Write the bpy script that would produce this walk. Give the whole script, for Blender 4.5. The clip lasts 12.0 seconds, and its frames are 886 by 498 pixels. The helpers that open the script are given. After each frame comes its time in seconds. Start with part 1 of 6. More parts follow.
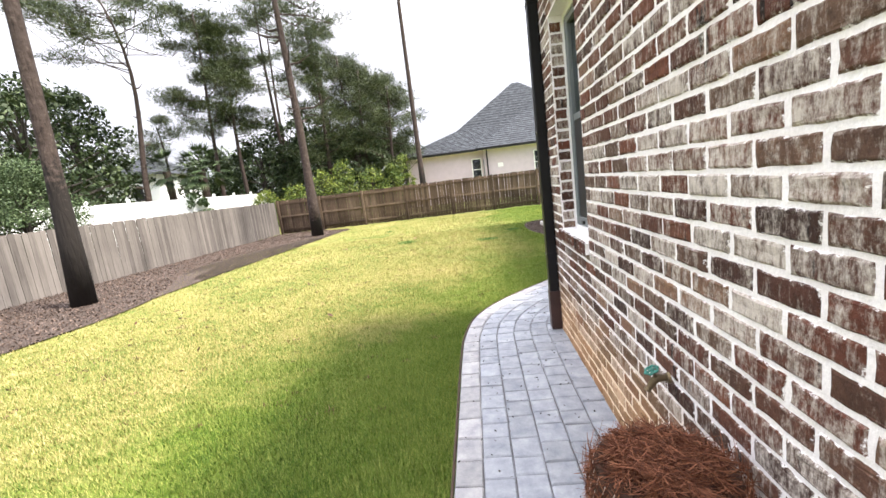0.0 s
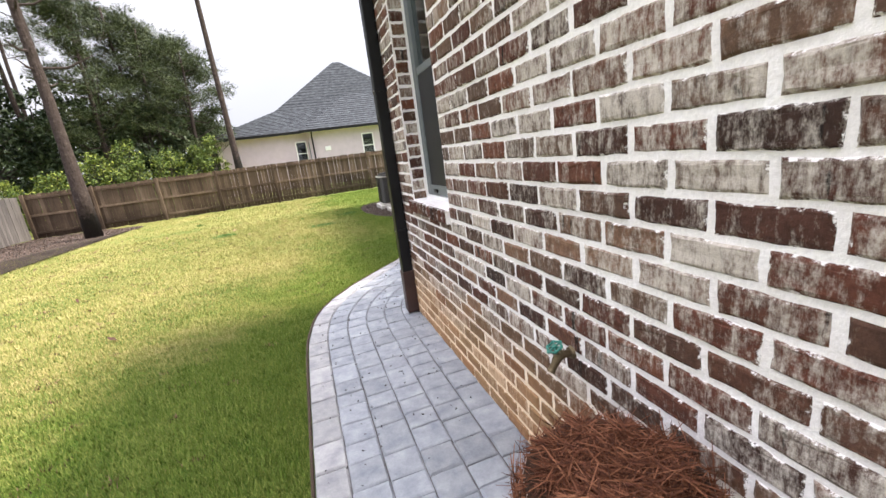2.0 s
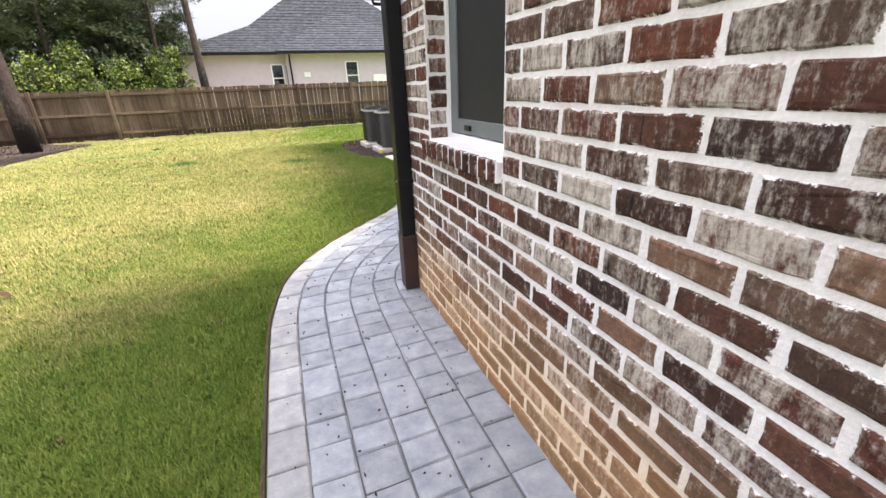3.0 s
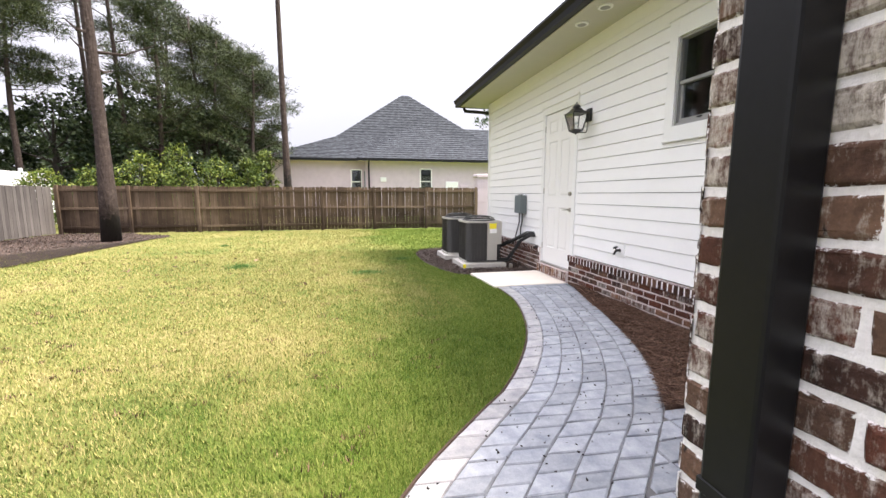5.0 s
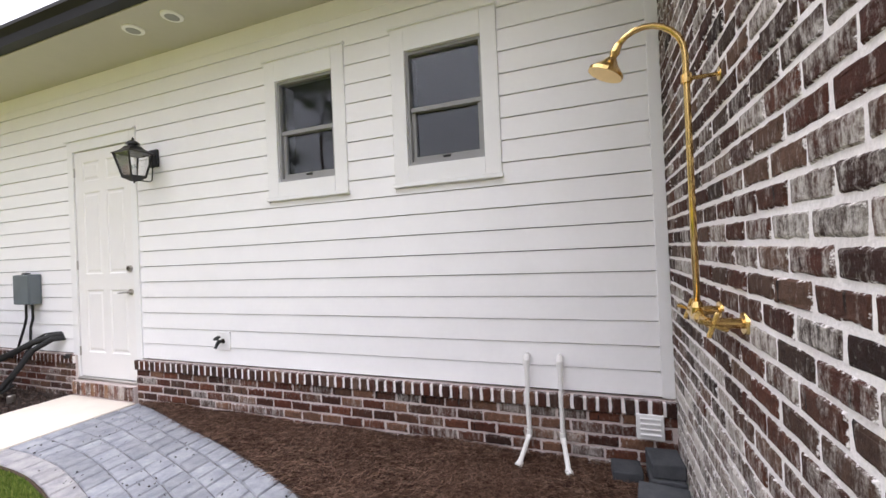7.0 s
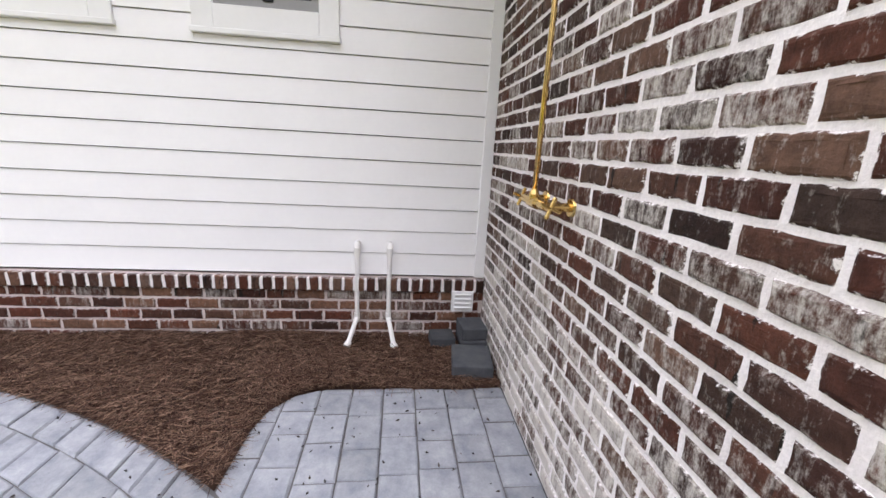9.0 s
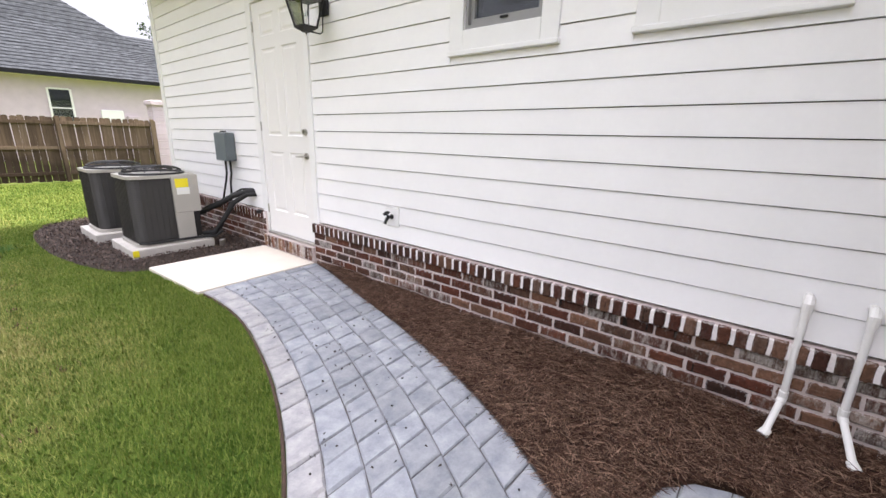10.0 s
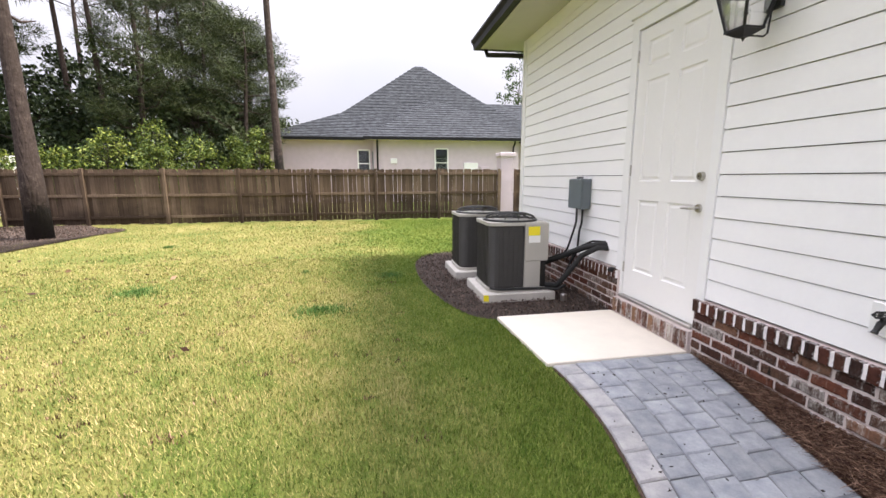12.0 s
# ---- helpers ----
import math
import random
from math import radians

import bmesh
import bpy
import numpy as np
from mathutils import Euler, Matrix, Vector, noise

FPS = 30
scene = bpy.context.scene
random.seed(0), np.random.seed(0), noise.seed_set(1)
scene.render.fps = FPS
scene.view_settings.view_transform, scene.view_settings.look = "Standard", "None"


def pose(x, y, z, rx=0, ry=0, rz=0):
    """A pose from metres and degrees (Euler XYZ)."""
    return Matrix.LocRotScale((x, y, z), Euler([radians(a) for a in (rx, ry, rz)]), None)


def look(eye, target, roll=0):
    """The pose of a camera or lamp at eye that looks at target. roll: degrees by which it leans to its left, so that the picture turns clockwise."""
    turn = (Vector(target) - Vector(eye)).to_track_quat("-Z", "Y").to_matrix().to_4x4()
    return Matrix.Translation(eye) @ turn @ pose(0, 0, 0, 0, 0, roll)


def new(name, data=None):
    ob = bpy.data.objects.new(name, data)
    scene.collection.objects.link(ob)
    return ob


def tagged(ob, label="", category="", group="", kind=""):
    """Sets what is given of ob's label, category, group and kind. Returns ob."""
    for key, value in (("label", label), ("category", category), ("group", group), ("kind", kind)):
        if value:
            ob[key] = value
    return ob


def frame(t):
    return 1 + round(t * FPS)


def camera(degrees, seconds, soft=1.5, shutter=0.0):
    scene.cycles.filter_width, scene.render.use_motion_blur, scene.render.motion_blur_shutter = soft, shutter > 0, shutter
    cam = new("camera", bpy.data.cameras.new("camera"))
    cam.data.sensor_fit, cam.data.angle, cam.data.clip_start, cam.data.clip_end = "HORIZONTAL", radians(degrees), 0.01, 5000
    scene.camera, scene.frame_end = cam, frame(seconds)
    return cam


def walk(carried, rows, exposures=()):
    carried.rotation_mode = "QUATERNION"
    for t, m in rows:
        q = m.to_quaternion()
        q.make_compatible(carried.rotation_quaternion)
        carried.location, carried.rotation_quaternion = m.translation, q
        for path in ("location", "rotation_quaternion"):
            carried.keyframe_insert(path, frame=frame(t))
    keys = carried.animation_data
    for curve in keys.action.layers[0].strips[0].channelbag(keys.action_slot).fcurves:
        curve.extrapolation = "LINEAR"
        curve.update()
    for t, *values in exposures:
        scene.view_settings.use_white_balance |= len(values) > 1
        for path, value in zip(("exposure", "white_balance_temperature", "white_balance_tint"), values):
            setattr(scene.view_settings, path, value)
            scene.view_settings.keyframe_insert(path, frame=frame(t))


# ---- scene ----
cam = camera(94.9, 12.0)
PATH = [
    (0, (-3.198, -4.14, 1.571), (-3.384, -2.175, 1.249), -7.1),
    (0.5, (-3.232, -4.027, 1.569), (-3.302, -2.068, 1.17), -7.2),
    (1, (-3.349, -3.976, 1.552), (-3.242, -2.037, 1.073), -7.1),
    (1.5, (-3.362, -3.905, 1.51), (-3.022, -2.0, 1.004), -6.9),
    (2, (-3.254, -3.628, 1.419), (-2.671, -1.777, 0.935), -7.4),
    (2.5, (-3.186, -3.177, 1.3), (-2.479, -1.436, 0.616), -3.5),
    (3, (-3.205, -2.703, 1.314), (-2.564, -0.96, 0.571), -2.3),
    (3.5, (-3.314, -2.28, 1.352), (-2.945, -0.394, 0.797), 0.1),
    (3.7, (-3.359, -2.092, 1.332), (-3.04, -0.178, 0.848), 1.5),
    (5.3, (-3.188, -0.486, 1.328), (-2.658, 1.429, 1.101), -0.8),
    (5.5, (-3.154, -0.332, 1.318), (-2.527, 1.556, 1.117), -1.1),
    (6, (-3.02, 0.015, 1.344), (-2.155, 1.811, 1.18), -2.1),
    (6.5, (-2.947, 0.289, 1.343), (-1.645, 1.80, 1.192), -2.8),
    (7, (-2.769, 0.409, 1.372), (-0.897, 1.114, 1.387), -2.5),
    (7.1, (-2.795, 0.428, 1.383), (-0.866, 0.943, 1.497), -2.3),
    (7.2, (-2.799, 0.451, 1.4), (-0.84, 0.793, 1.614), -2.8),
    (8.8, (-2.729, 0.531, 1.297), (-0.773, 0.272, 0.973), 1.0),
    (9, (-2.7, 0.614, 1.3), (-0.772, 0.389, 0.82), 3.2),
    (9.5, (-2.577, 0.781, 1.305), (-0.716, 1.229, 0.725), 3.1),
    (10, (-2.447, 1.09, 1.331), (-0.945, 2.297, 0.798), 1.25),
    (10.5, (-2.39, 1.366, 1.348), (-1.193, 2.902, 0.891), 1.0),
    (11, (-2.299, 1.633, 1.37), (-1.444, 3.394, 0.958), 0.9),
    (11.5, (-2.309, 1.861, 1.361), (-1.779, 3.753, 0.984), 0.2),
    (12, (-2.447, 2.151, 1.34), (-2.11, 4.092, 0.994), -0.2),
]
walk(cam, [(t, look(e, g, r)) for t, e, g, r in PATH], [(0, 1.98, 6500, 13), (1, 1.68, 6500, 13), (2.5, 1.76, 6500, 14), (5.5, 1.72, 6500, 17), (7, 1.78, 6500, 18), (9, 1.92, 6500, 17), (10, 1.82, 6500, 17), (12, 1.56, 6500, 17)])


# ---- world and sun: a bright overcast sky ----
world = bpy.data.worlds.new("overcast_sky")
scene.world = world
world.use_nodes = True
wn, wl = world.node_tree.nodes, world.node_tree.links
wn.clear()
w_out = wn.new("ShaderNodeOutputWorld")
w_bg = wn.new("ShaderNodeBackground")
w_sky = wn.new("ShaderNodeTexSky")
w_sky.sky_type = "NISHITA"
w_sky.sun_disc = False
w_sky.sun_elevation = radians(58)
w_sky.sun_rotation = radians(98)
w_sky.air_density, w_sky.dust_density, w_sky.ozone_density = 1.0, 3.0, 1.0
w_hsv = wn.new("ShaderNodeHueSaturation")
w_hsv.inputs["Saturation"].default_value = 0.25
w_tc = wn.new("ShaderNodeTexCoord")
w_noise = wn.new("ShaderNodeTexNoise")
w_noise.inputs["Scale"].default_value = 2.2
w_noise.inputs["Detail"].default_value = 5
w_ramp = wn.new("ShaderNodeValToRGB")
w_ramp.color_ramp.elements[0].position, w_ramp.color_ramp.elements[0].color = 0.3, (9.2, 9.7, 10.8, 1)
w_ramp.color_ramp.elements[1].position, w_ramp.color_ramp.elements[1].color = 0.7, (10.8, 10.9, 11.5, 1)
w_mix = wn.new("ShaderNodeMixRGB")
w_mix.inputs[0].default_value = 0.85
# an overcast sky is about three times as bright overhead as at the horizon
w_sep = wn.new("ShaderNodeSeparateXYZ")
w_up = wn.new("ShaderNodeMath")
w_up.operation = "MULTIPLY_ADD"
w_up.inputs[1].default_value, w_up.inputs[2].default_value = 0.22, 0.34
w_cube = wn.new("ShaderNodeMath")
w_cube.operation = "POWER"
w_cube.inputs[1].default_value = 2.6
w_dome = wn.new("ShaderNodeMath")
w_dome.operation = "MULTIPLY_ADD"
w_dome.inputs[1].default_value = 1.6
w_clip = wn.new("ShaderNodeMath")
w_clip.operation = "MAXIMUM"
w_clip.inputs[1].default_value = 0.0
w_grad = wn.new("ShaderNodeMixRGB")
w_grad.blend_type = "MULTIPLY"
w_grad.inputs[0].default_value = 1.0
wl.new(w_tc.outputs["Generated"], w_noise.inputs["Vector"])
wl.new(w_tc.outputs["Generated"], w_sep.inputs[0])
wl.new(w_sep.outputs["Z"], w_clip.inputs[0])
wl.new(w_clip.outputs["Value"], w_up.inputs[0])
wl.new(w_clip.outputs["Value"], w_cube.inputs[0])
wl.new(w_cube.outputs["Value"], w_dome.inputs[0])
wl.new(w_up.outputs["Value"], w_dome.inputs[2])
wl.new(w_noise.outputs["Fac"], w_ramp.inputs["Fac"])
wl.new(w_sky.outputs["Color"], w_hsv.inputs["Color"])
wl.new(w_hsv.outputs["Color"], w_mix.inputs[1])
wl.new(w_ramp.outputs["Color"], w_mix.inputs[2])
wl.new(w_mix.outputs["Color"], w_grad.inputs[1])
wl.new(w_dome.outputs["Value"], w_grad.inputs[2])
wl.new(w_grad.outputs["Color"], w_bg.inputs["Color"])
wl.new(w_bg.outputs["Background"], w_out.inputs["Surface"])
w_bg.inputs["Strength"].default_value = 0.085

sun_data = bpy.data.lights.new("sun", "SUN")
sun_data.energy, sun_data.angle, sun_data.color = 3.3, radians(12), (1.0, 0.93, 0.79)
sun = new("sun", sun_data)
sun.matrix_world = look((17.5, -2.5, 30), (0, 0, 0))


# ---- node helpers and materials ----
def ramp(nt, fac, stops):
    r = nt.nodes.new("ShaderNodeValToRGB")
    el = r.color_ramp.elements
    while len(el) < len(stops):
        el.new(0.5)
    for e, (p, c) in zip(el, stops):
        e.position, e.color = p, (*c, 1)
    nt.links.new(fac, r.inputs["Fac"])
    return r.outputs["Color"]


def mapped(nt, scale=(1, 1, 1), kind="Object"):
    tc = nt.nodes.new("ShaderNodeTexCoord")
    mp = nt.nodes.new("ShaderNodeMapping")
    mp.inputs["Scale"].default_value = scale
    nt.links.new(tc.outputs[kind], mp.inputs["Vector"])
    return mp.outputs["Vector"]


def world_pos(nt, scale=(1, 1, 1)):
    g = nt.nodes.new("ShaderNodeNewGeometry")
    mp = nt.nodes.new("ShaderNodeMapping")
    mp.inputs["Scale"].default_value = scale
    nt.links.new(g.outputs["Position"], mp.inputs["Vector"])
    return mp.outputs["Vector"]


def noise_tex(nt, vec, scale, detail=4, rough=0.6):
    n = nt.nodes.new("ShaderNodeTexNoise")
    n.inputs["Scale"].default_value, n.inputs["Detail"].default_value, n.inputs["Roughness"].default_value = scale, detail, rough
    nt.links.new(vec, n.inputs["Vector"])
    return n.outputs["Fac"]


def mix(nt, fac, a, b, mode="MIX"):
    m = nt.nodes.new("ShaderNodeMixRGB")
    m.blend_type = mode
    for sock, v in ((m.inputs[0], fac), (m.inputs[1], a), (m.inputs[2], b)):
        if isinstance(v, (int, float)):
            sock.default_value = v
        elif isinstance(v, tuple):
            sock.default_value = (*v, 1)
        else:
            nt.links.new(v, sock)
    return m.outputs["Color"]


def calc(nt, op, a, b=0.0, clamp=False):
    m = nt.nodes.new("ShaderNodeMath")
    m.operation, m.use_clamp = op, clamp
    for sock, v in ((m.inputs[0], a), (m.inputs[1], b)):
        if isinstance(v, (int, float)):
            sock.default_value = v
        else:
            nt.links.new(v, sock)
    return m.outputs["Value"]


def material(name, rough=0.8, metal=0.0, spec=0.5):
    m = bpy.data.materials.new(name)
    m.use_nodes = True
    nt = m.node_tree
    b = nt.nodes["Principled BSDF"]
    b.inputs["Roughness"].default_value, b.inputs["Metallic"].default_value = rough, metal
    b.inputs["Specular IOR Level"].default_value = spec
    return m, nt, b


def bump(nt, b, height, strength=0.4, dist=0.01):
    n = nt.nodes.new("ShaderNodeBump")
    n.inputs["Strength"].default_value, n.inputs["Distance"].default_value = strength, dist
    nt.links.new(height, n.inputs["Height"])
    nt.links.new(n.outputs["Normal"], b.inputs["Normal"])


def rand_of(nt, island=False):
    if island:
        return nt.nodes.new("ShaderNodeNewGeometry").outputs["Random Per Island"]
    return nt.nodes.new("ShaderNodeObjectInfo").outputs["Random"]


def plain(name, color, rough=0.6, metal=0.0, var=0.12, scale=6.0, bump_s=0.0, spec=0.5):
    """A painted or cast surface with slight mottling."""
    m, nt, b = material(name, rough, metal, spec)
    v = world_pos(nt)
    n = noise_tex(nt, v, scale, 5)
    n2 = noise_tex(nt, v, scale * 14, 3)
    f = calc(nt, "ADD", calc(nt, "MULTIPLY", n, 0.65), calc(nt, "MULTIPLY", n2, 0.35))
    lo = tuple(c * (1 - var) for c in color)
    hi = tuple(min(1, c * (1 + var)) for c in color)
    nt.links.new(ramp(nt, f, [(0.3, lo), (0.7, hi)]), b.inputs["Base Color"])
    if bump_s:
        bump(nt, b, n2, bump_s, 0.004)
    return m


def brick_material(name, island=False, stain=False, smear=1.0, cling=1.0, warm=(0.85, 0.82, 0.82), veil=0.0, bloom=0.0, tan=(0.58, 0.545, 0.50)):
    m, nt, b = material(name, 0.9, 0, 0.25)
    r = rand_of(nt, island)
    v = world_pos(nt)
    body = ramp(nt, r, [(0.0, (0.022, 0.015, 0.013)), (0.15, (0.045, 0.023, 0.018)), (0.32, (0.062, 0.027, 0.019)),
                        (0.45, (0.036, 0.026, 0.021)), (0.6, (0.078, 0.035, 0.023)), (0.74, (0.052, 0.038, 0.030)), (0.86, (0.115, 0.08, 0.058)), (1.0, (0.03, 0.024, 0.021))])
    body = mix(nt, 1.0, body, warm, "MULTIPLY")
    grain = noise_tex(nt, v, 34, 7, 0.72)
    body = mix(nt, 0.85, body, ramp(nt, grain, [(0.25, (0.35, 0.33, 0.32)), (0.75, (1.65, 1.58, 1.5))]), "MULTIPLY")
    # stamped vertical cracks
    crack = noise_tex(nt, world_pos(nt, (30, 30, 5)), 1.0, 3, 0.5)
    body = mix(nt, ramp(nt, crack, [(0.30, (0.9, 0.9, 0.9)), (0.335, (0, 0, 0))]), body, (0.010, 0.009, 0.008))
    big = noise_tex(nt, v, 1.3, 3)
    streak = noise_tex(nt, world_pos(nt, (38, 38, 10)), 1.0, 7, 0.75)
    fine = noise_tex(nt, v, 75, 5, 0.75)
    edge_n = noise_tex(nt, v, 38, 6, 0.75)
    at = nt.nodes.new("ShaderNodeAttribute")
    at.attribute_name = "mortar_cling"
    r2 = calc(nt, "FRACT", calc(nt, "MULTIPLY", r, 37.7))
    amount = calc(nt, "ADD", calc(nt, "MULTIPLY", calc(nt, "POWER", r2, 2.0), 0.30), calc(nt, "MULTIPLY", big, 0.24))
    amount = calc(nt, "ADD", amount, calc(nt, "MULTIPLY", calc(nt, "SUBTRACT", streak, 0.5), 1.3))
    amount = calc(nt, "ADD", amount, calc(nt, "MULTIPLY", calc(nt, "SUBTRACT", fine, 0.5), 0.6))
    amount = calc(nt, "ADD", amount, veil)
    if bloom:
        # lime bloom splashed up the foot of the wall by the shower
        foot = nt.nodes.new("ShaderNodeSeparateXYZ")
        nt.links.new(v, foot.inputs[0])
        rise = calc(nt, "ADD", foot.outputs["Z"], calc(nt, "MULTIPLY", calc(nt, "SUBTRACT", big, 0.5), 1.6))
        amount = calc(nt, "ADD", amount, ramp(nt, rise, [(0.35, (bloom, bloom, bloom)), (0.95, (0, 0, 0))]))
    haze = ramp(nt, amount, [(0.25, (0, 0, 0)), (0.36, (0.22, 0.22, 0.22)), (0.50, (0.66, 0.66, 0.66)), (0.62, (0.9, 0.9, 0.9))])
    haze = mix(nt, 1.0, haze, (smear, smear, smear), "MULTIPLY")
    col = mix(nt, haze, body, tan)
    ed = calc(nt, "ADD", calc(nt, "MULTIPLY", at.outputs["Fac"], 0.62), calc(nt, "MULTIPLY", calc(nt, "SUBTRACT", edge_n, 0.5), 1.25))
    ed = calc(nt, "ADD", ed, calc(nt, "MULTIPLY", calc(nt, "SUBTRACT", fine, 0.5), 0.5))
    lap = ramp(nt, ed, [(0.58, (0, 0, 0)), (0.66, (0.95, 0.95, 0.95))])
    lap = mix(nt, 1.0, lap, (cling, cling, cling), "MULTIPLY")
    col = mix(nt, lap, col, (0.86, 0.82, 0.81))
    if stain:
        sep = nt.nodes.new("ShaderNodeSeparateXYZ")
        nt.links.new(v, sep.inputs[0])
        zz = calc(nt, "ADD", sep.outputs["Z"], calc(nt, "MULTIPLY", calc(nt, "SUBTRACT", noise_tex(nt, v, 3.0, 4), 0.5), 0.35))
        sm = ramp(nt, zz, [(0.22, (0.7, 0.7, 0.7)), (0.62, (0, 0, 0))])
        col = mix(nt, sm, col, mix(nt, 1.0, mix(nt, 0.42, col, (0.85, 0.8, 0.75)), (0.80, 0.52, 0.27), "MULTIPLY"))
    nt.links.new(col, b.inputs["Base Color"])
    h = calc(nt, "ADD", calc(nt, "MULTIPLY", grain, 0.6), calc(nt, "MULTIPLY", fine, 0.3))
    h = calc(nt, "ADD", h, calc(nt, "MULTIPLY", edge_n, 0.3))
    bump(nt, b, h, 0.9, 0.008)
    return m


def mortar_material(name, stain=False):
    m, nt, b = material(name, 0.95, 0, 0.2)
    v = world_pos(nt)
    n = noise_tex(nt, v, 5, 5)
    f = noise_tex(nt, v, 90, 4)
    col = ramp(nt, n, [(0.3, (0.80, 0.75, 0.74)), (0.7, (0.93, 0.90, 0.89))])
    col = mix(nt, 0.5, col, ramp(nt, f, [(0.3, (0.82, 0.82, 0.82)), (0.7, (1.1, 1.1, 1.1))]), "MULTIPLY")
    if stain:
        sep = nt.nodes.new("ShaderNodeSeparateXYZ")
        nt.links.new(v, sep.inputs[0])
        zz = calc(nt, "ADD", sep.outputs["Z"], calc(nt, "MULTIPLY", calc(nt, "SUBTRACT", noise_tex(nt, v, 3.0, 4), 0.5), 0.35))
        sm = ramp(nt, zz, [(0.28, (0.8, 0.8, 0.8)), (0.62, (0, 0, 0))])
        col = mix(nt, sm, col, (0.80, 0.60, 0.37))
    nt.links.new(col, b.inputs["Base Color"])
    bump(nt, b, f, 0.6, 0.006)
    return m


def paver_material(name, tint, island=False):
    m, nt, b = material(name, 0.85, 0, 0.3)
    r = rand_of(nt, island)
    v = world_pos(nt)
    base = ramp(nt, r, [(0.0, tuple(c * 0.80 for c in tint)), (0.35, tint), (0.75, tuple(c * 1.10 for c in tint)), (1.0, tuple(c * 0.90 for c in tint))])
    g = noise_tex(nt, v, 110, 4, 0.7)
    s = noise_tex(nt, v, 9, 6, 0.65)
    c = mix(nt, 0.9, base, ramp(nt, s, [(0.3, (0.66, 0.68, 0.72)), (0.7, (1.3, 1.27, 1.22))]), "MULTIPLY")
    c = mix(nt, 0.3, c, ramp(nt, g, [(0.3, (0.72, 0.72, 0.72)), (0.7, (1.25, 1.25, 1.25))]), "MULTIPLY")
    nt.links.new(c, b.inputs["Base Color"])
    bump(nt, b, calc(nt, "ADD", g, s), 0.5, 0.005)
    return m


def wood_material(name, lo, mid, hi, wet=None):
    m, nt, b = material(name, 0.9, 0, 0.2)
    r = rand_of(nt)
    v = world_pos(nt, (28, 28, 1.3))
    g = noise_tex(nt, v, 1.0, 6, 0.7)
    cloud = noise_tex(nt, world_pos(nt), 0.9, 4)
    k = calc(nt, "ADD", calc(nt, "MULTIPLY", r, 0.25), calc(nt, "MULTIPLY", g, 0.5))
    k = calc(nt, "ADD", k, calc(nt, "MULTIPLY", cloud, 0.3))
    c = ramp(nt, k, [(0.25, lo), (0.52, mid), (0.8, hi)])
    if wet:
        sep = nt.nodes.new("ShaderNodeSeparateXYZ")
        nt.links.new(world_pos(nt), sep.inputs[0])
        blot = noise_tex(nt, world_pos(nt, (0.5, 0.5, 0.9)), 1.0, 4)
        zz = calc(nt, "ADD", calc(nt, "MULTIPLY", sep.outputs["Z"], 0.35), calc(nt, "MULTIPLY", blot, 1.1))
        c = mix(nt, ramp(nt, zz, [(0.55, (0.7, 0.7, 0.7)), (0.85, (0, 0, 0))]), c, wet)
    nt.links.new(c, b.inputs["Base Color"])
    bump(nt, b, g, 0.5, 0.006)
    return m


def leaf_material(name, dark, mid, light, rough=0.6):
    m, nt, b = material(name, rough, 0, 0.25)
    r = rand_of(nt, True)
    n = noise_tex(nt, world_pos(nt), 0.6, 3)
    k = calc(nt, "ADD", calc(nt, "MULTIPLY", r, 0.5), calc(nt, "MULTIPLY", n, 0.5))
    nt.links.new(ramp(nt, k, [(0.2, dark), (0.5, mid), (0.8, light)]), b.inputs["Base Color"])
    b.inputs["Transmission Weight"].default_value = 0.0
    b.inputs["Subsurface Weight"].default_value = 0.0
    return m


def bark_material(name, char_top=0.0):
    m, nt, b = material(name, 0.95, 0, 0.2)
    v = world_pos(nt, (9, 9, 2.2))
    vor = nt.nodes.new("ShaderNodeTexVoronoi")
    vor.feature = "DISTANCE_TO_EDGE"
    vor.inputs["Scale"].default_value = 1.2
    nt.links.new(v, vor.inputs["Vector"])
    n = noise_tex(nt, world_pos(nt), 9, 6, 0.7)
    c = ramp(nt, n, [(0.3, (0.022, 0.016, 0.014)), (0.55, (0.058, 0.043, 0.038)), (0.75, (0.125, 0.10, 0.09))])
    c = mix(nt, ramp(nt, vor.outputs["Distance"], [(0.0, (0.85, 0.85, 0.85)), (0.12, (0, 0, 0))]), c, (0.055, 0.042, 0.038))
    if char_top:
        sep = nt.nodes.new("ShaderNodeSeparateXYZ")
        nt.links.new(world_pos(nt), sep.inputs[0])
        zz = calc(nt, "ADD", calc(nt, "MULTIPLY", sep.outputs["Z"], 1 / char_top), calc(nt, "MULTIPLY", calc(nt, "SUBTRACT", n, 0.5), 1.2))
        c = mix(nt, ramp(nt, zz, [(0.8, (0.9, 0.9, 0.9)), (1.15, (0, 0, 0))]), c, (0.018, 0.016, 0.015))
    nt.links.new(c, b.inputs["Base Color"])
    bump(nt, b, calc(nt, "ADD", calc(nt, "MULTIPLY", n, 0.3), vor.outputs["Distance"]), 1.0, 0.03)
    return m


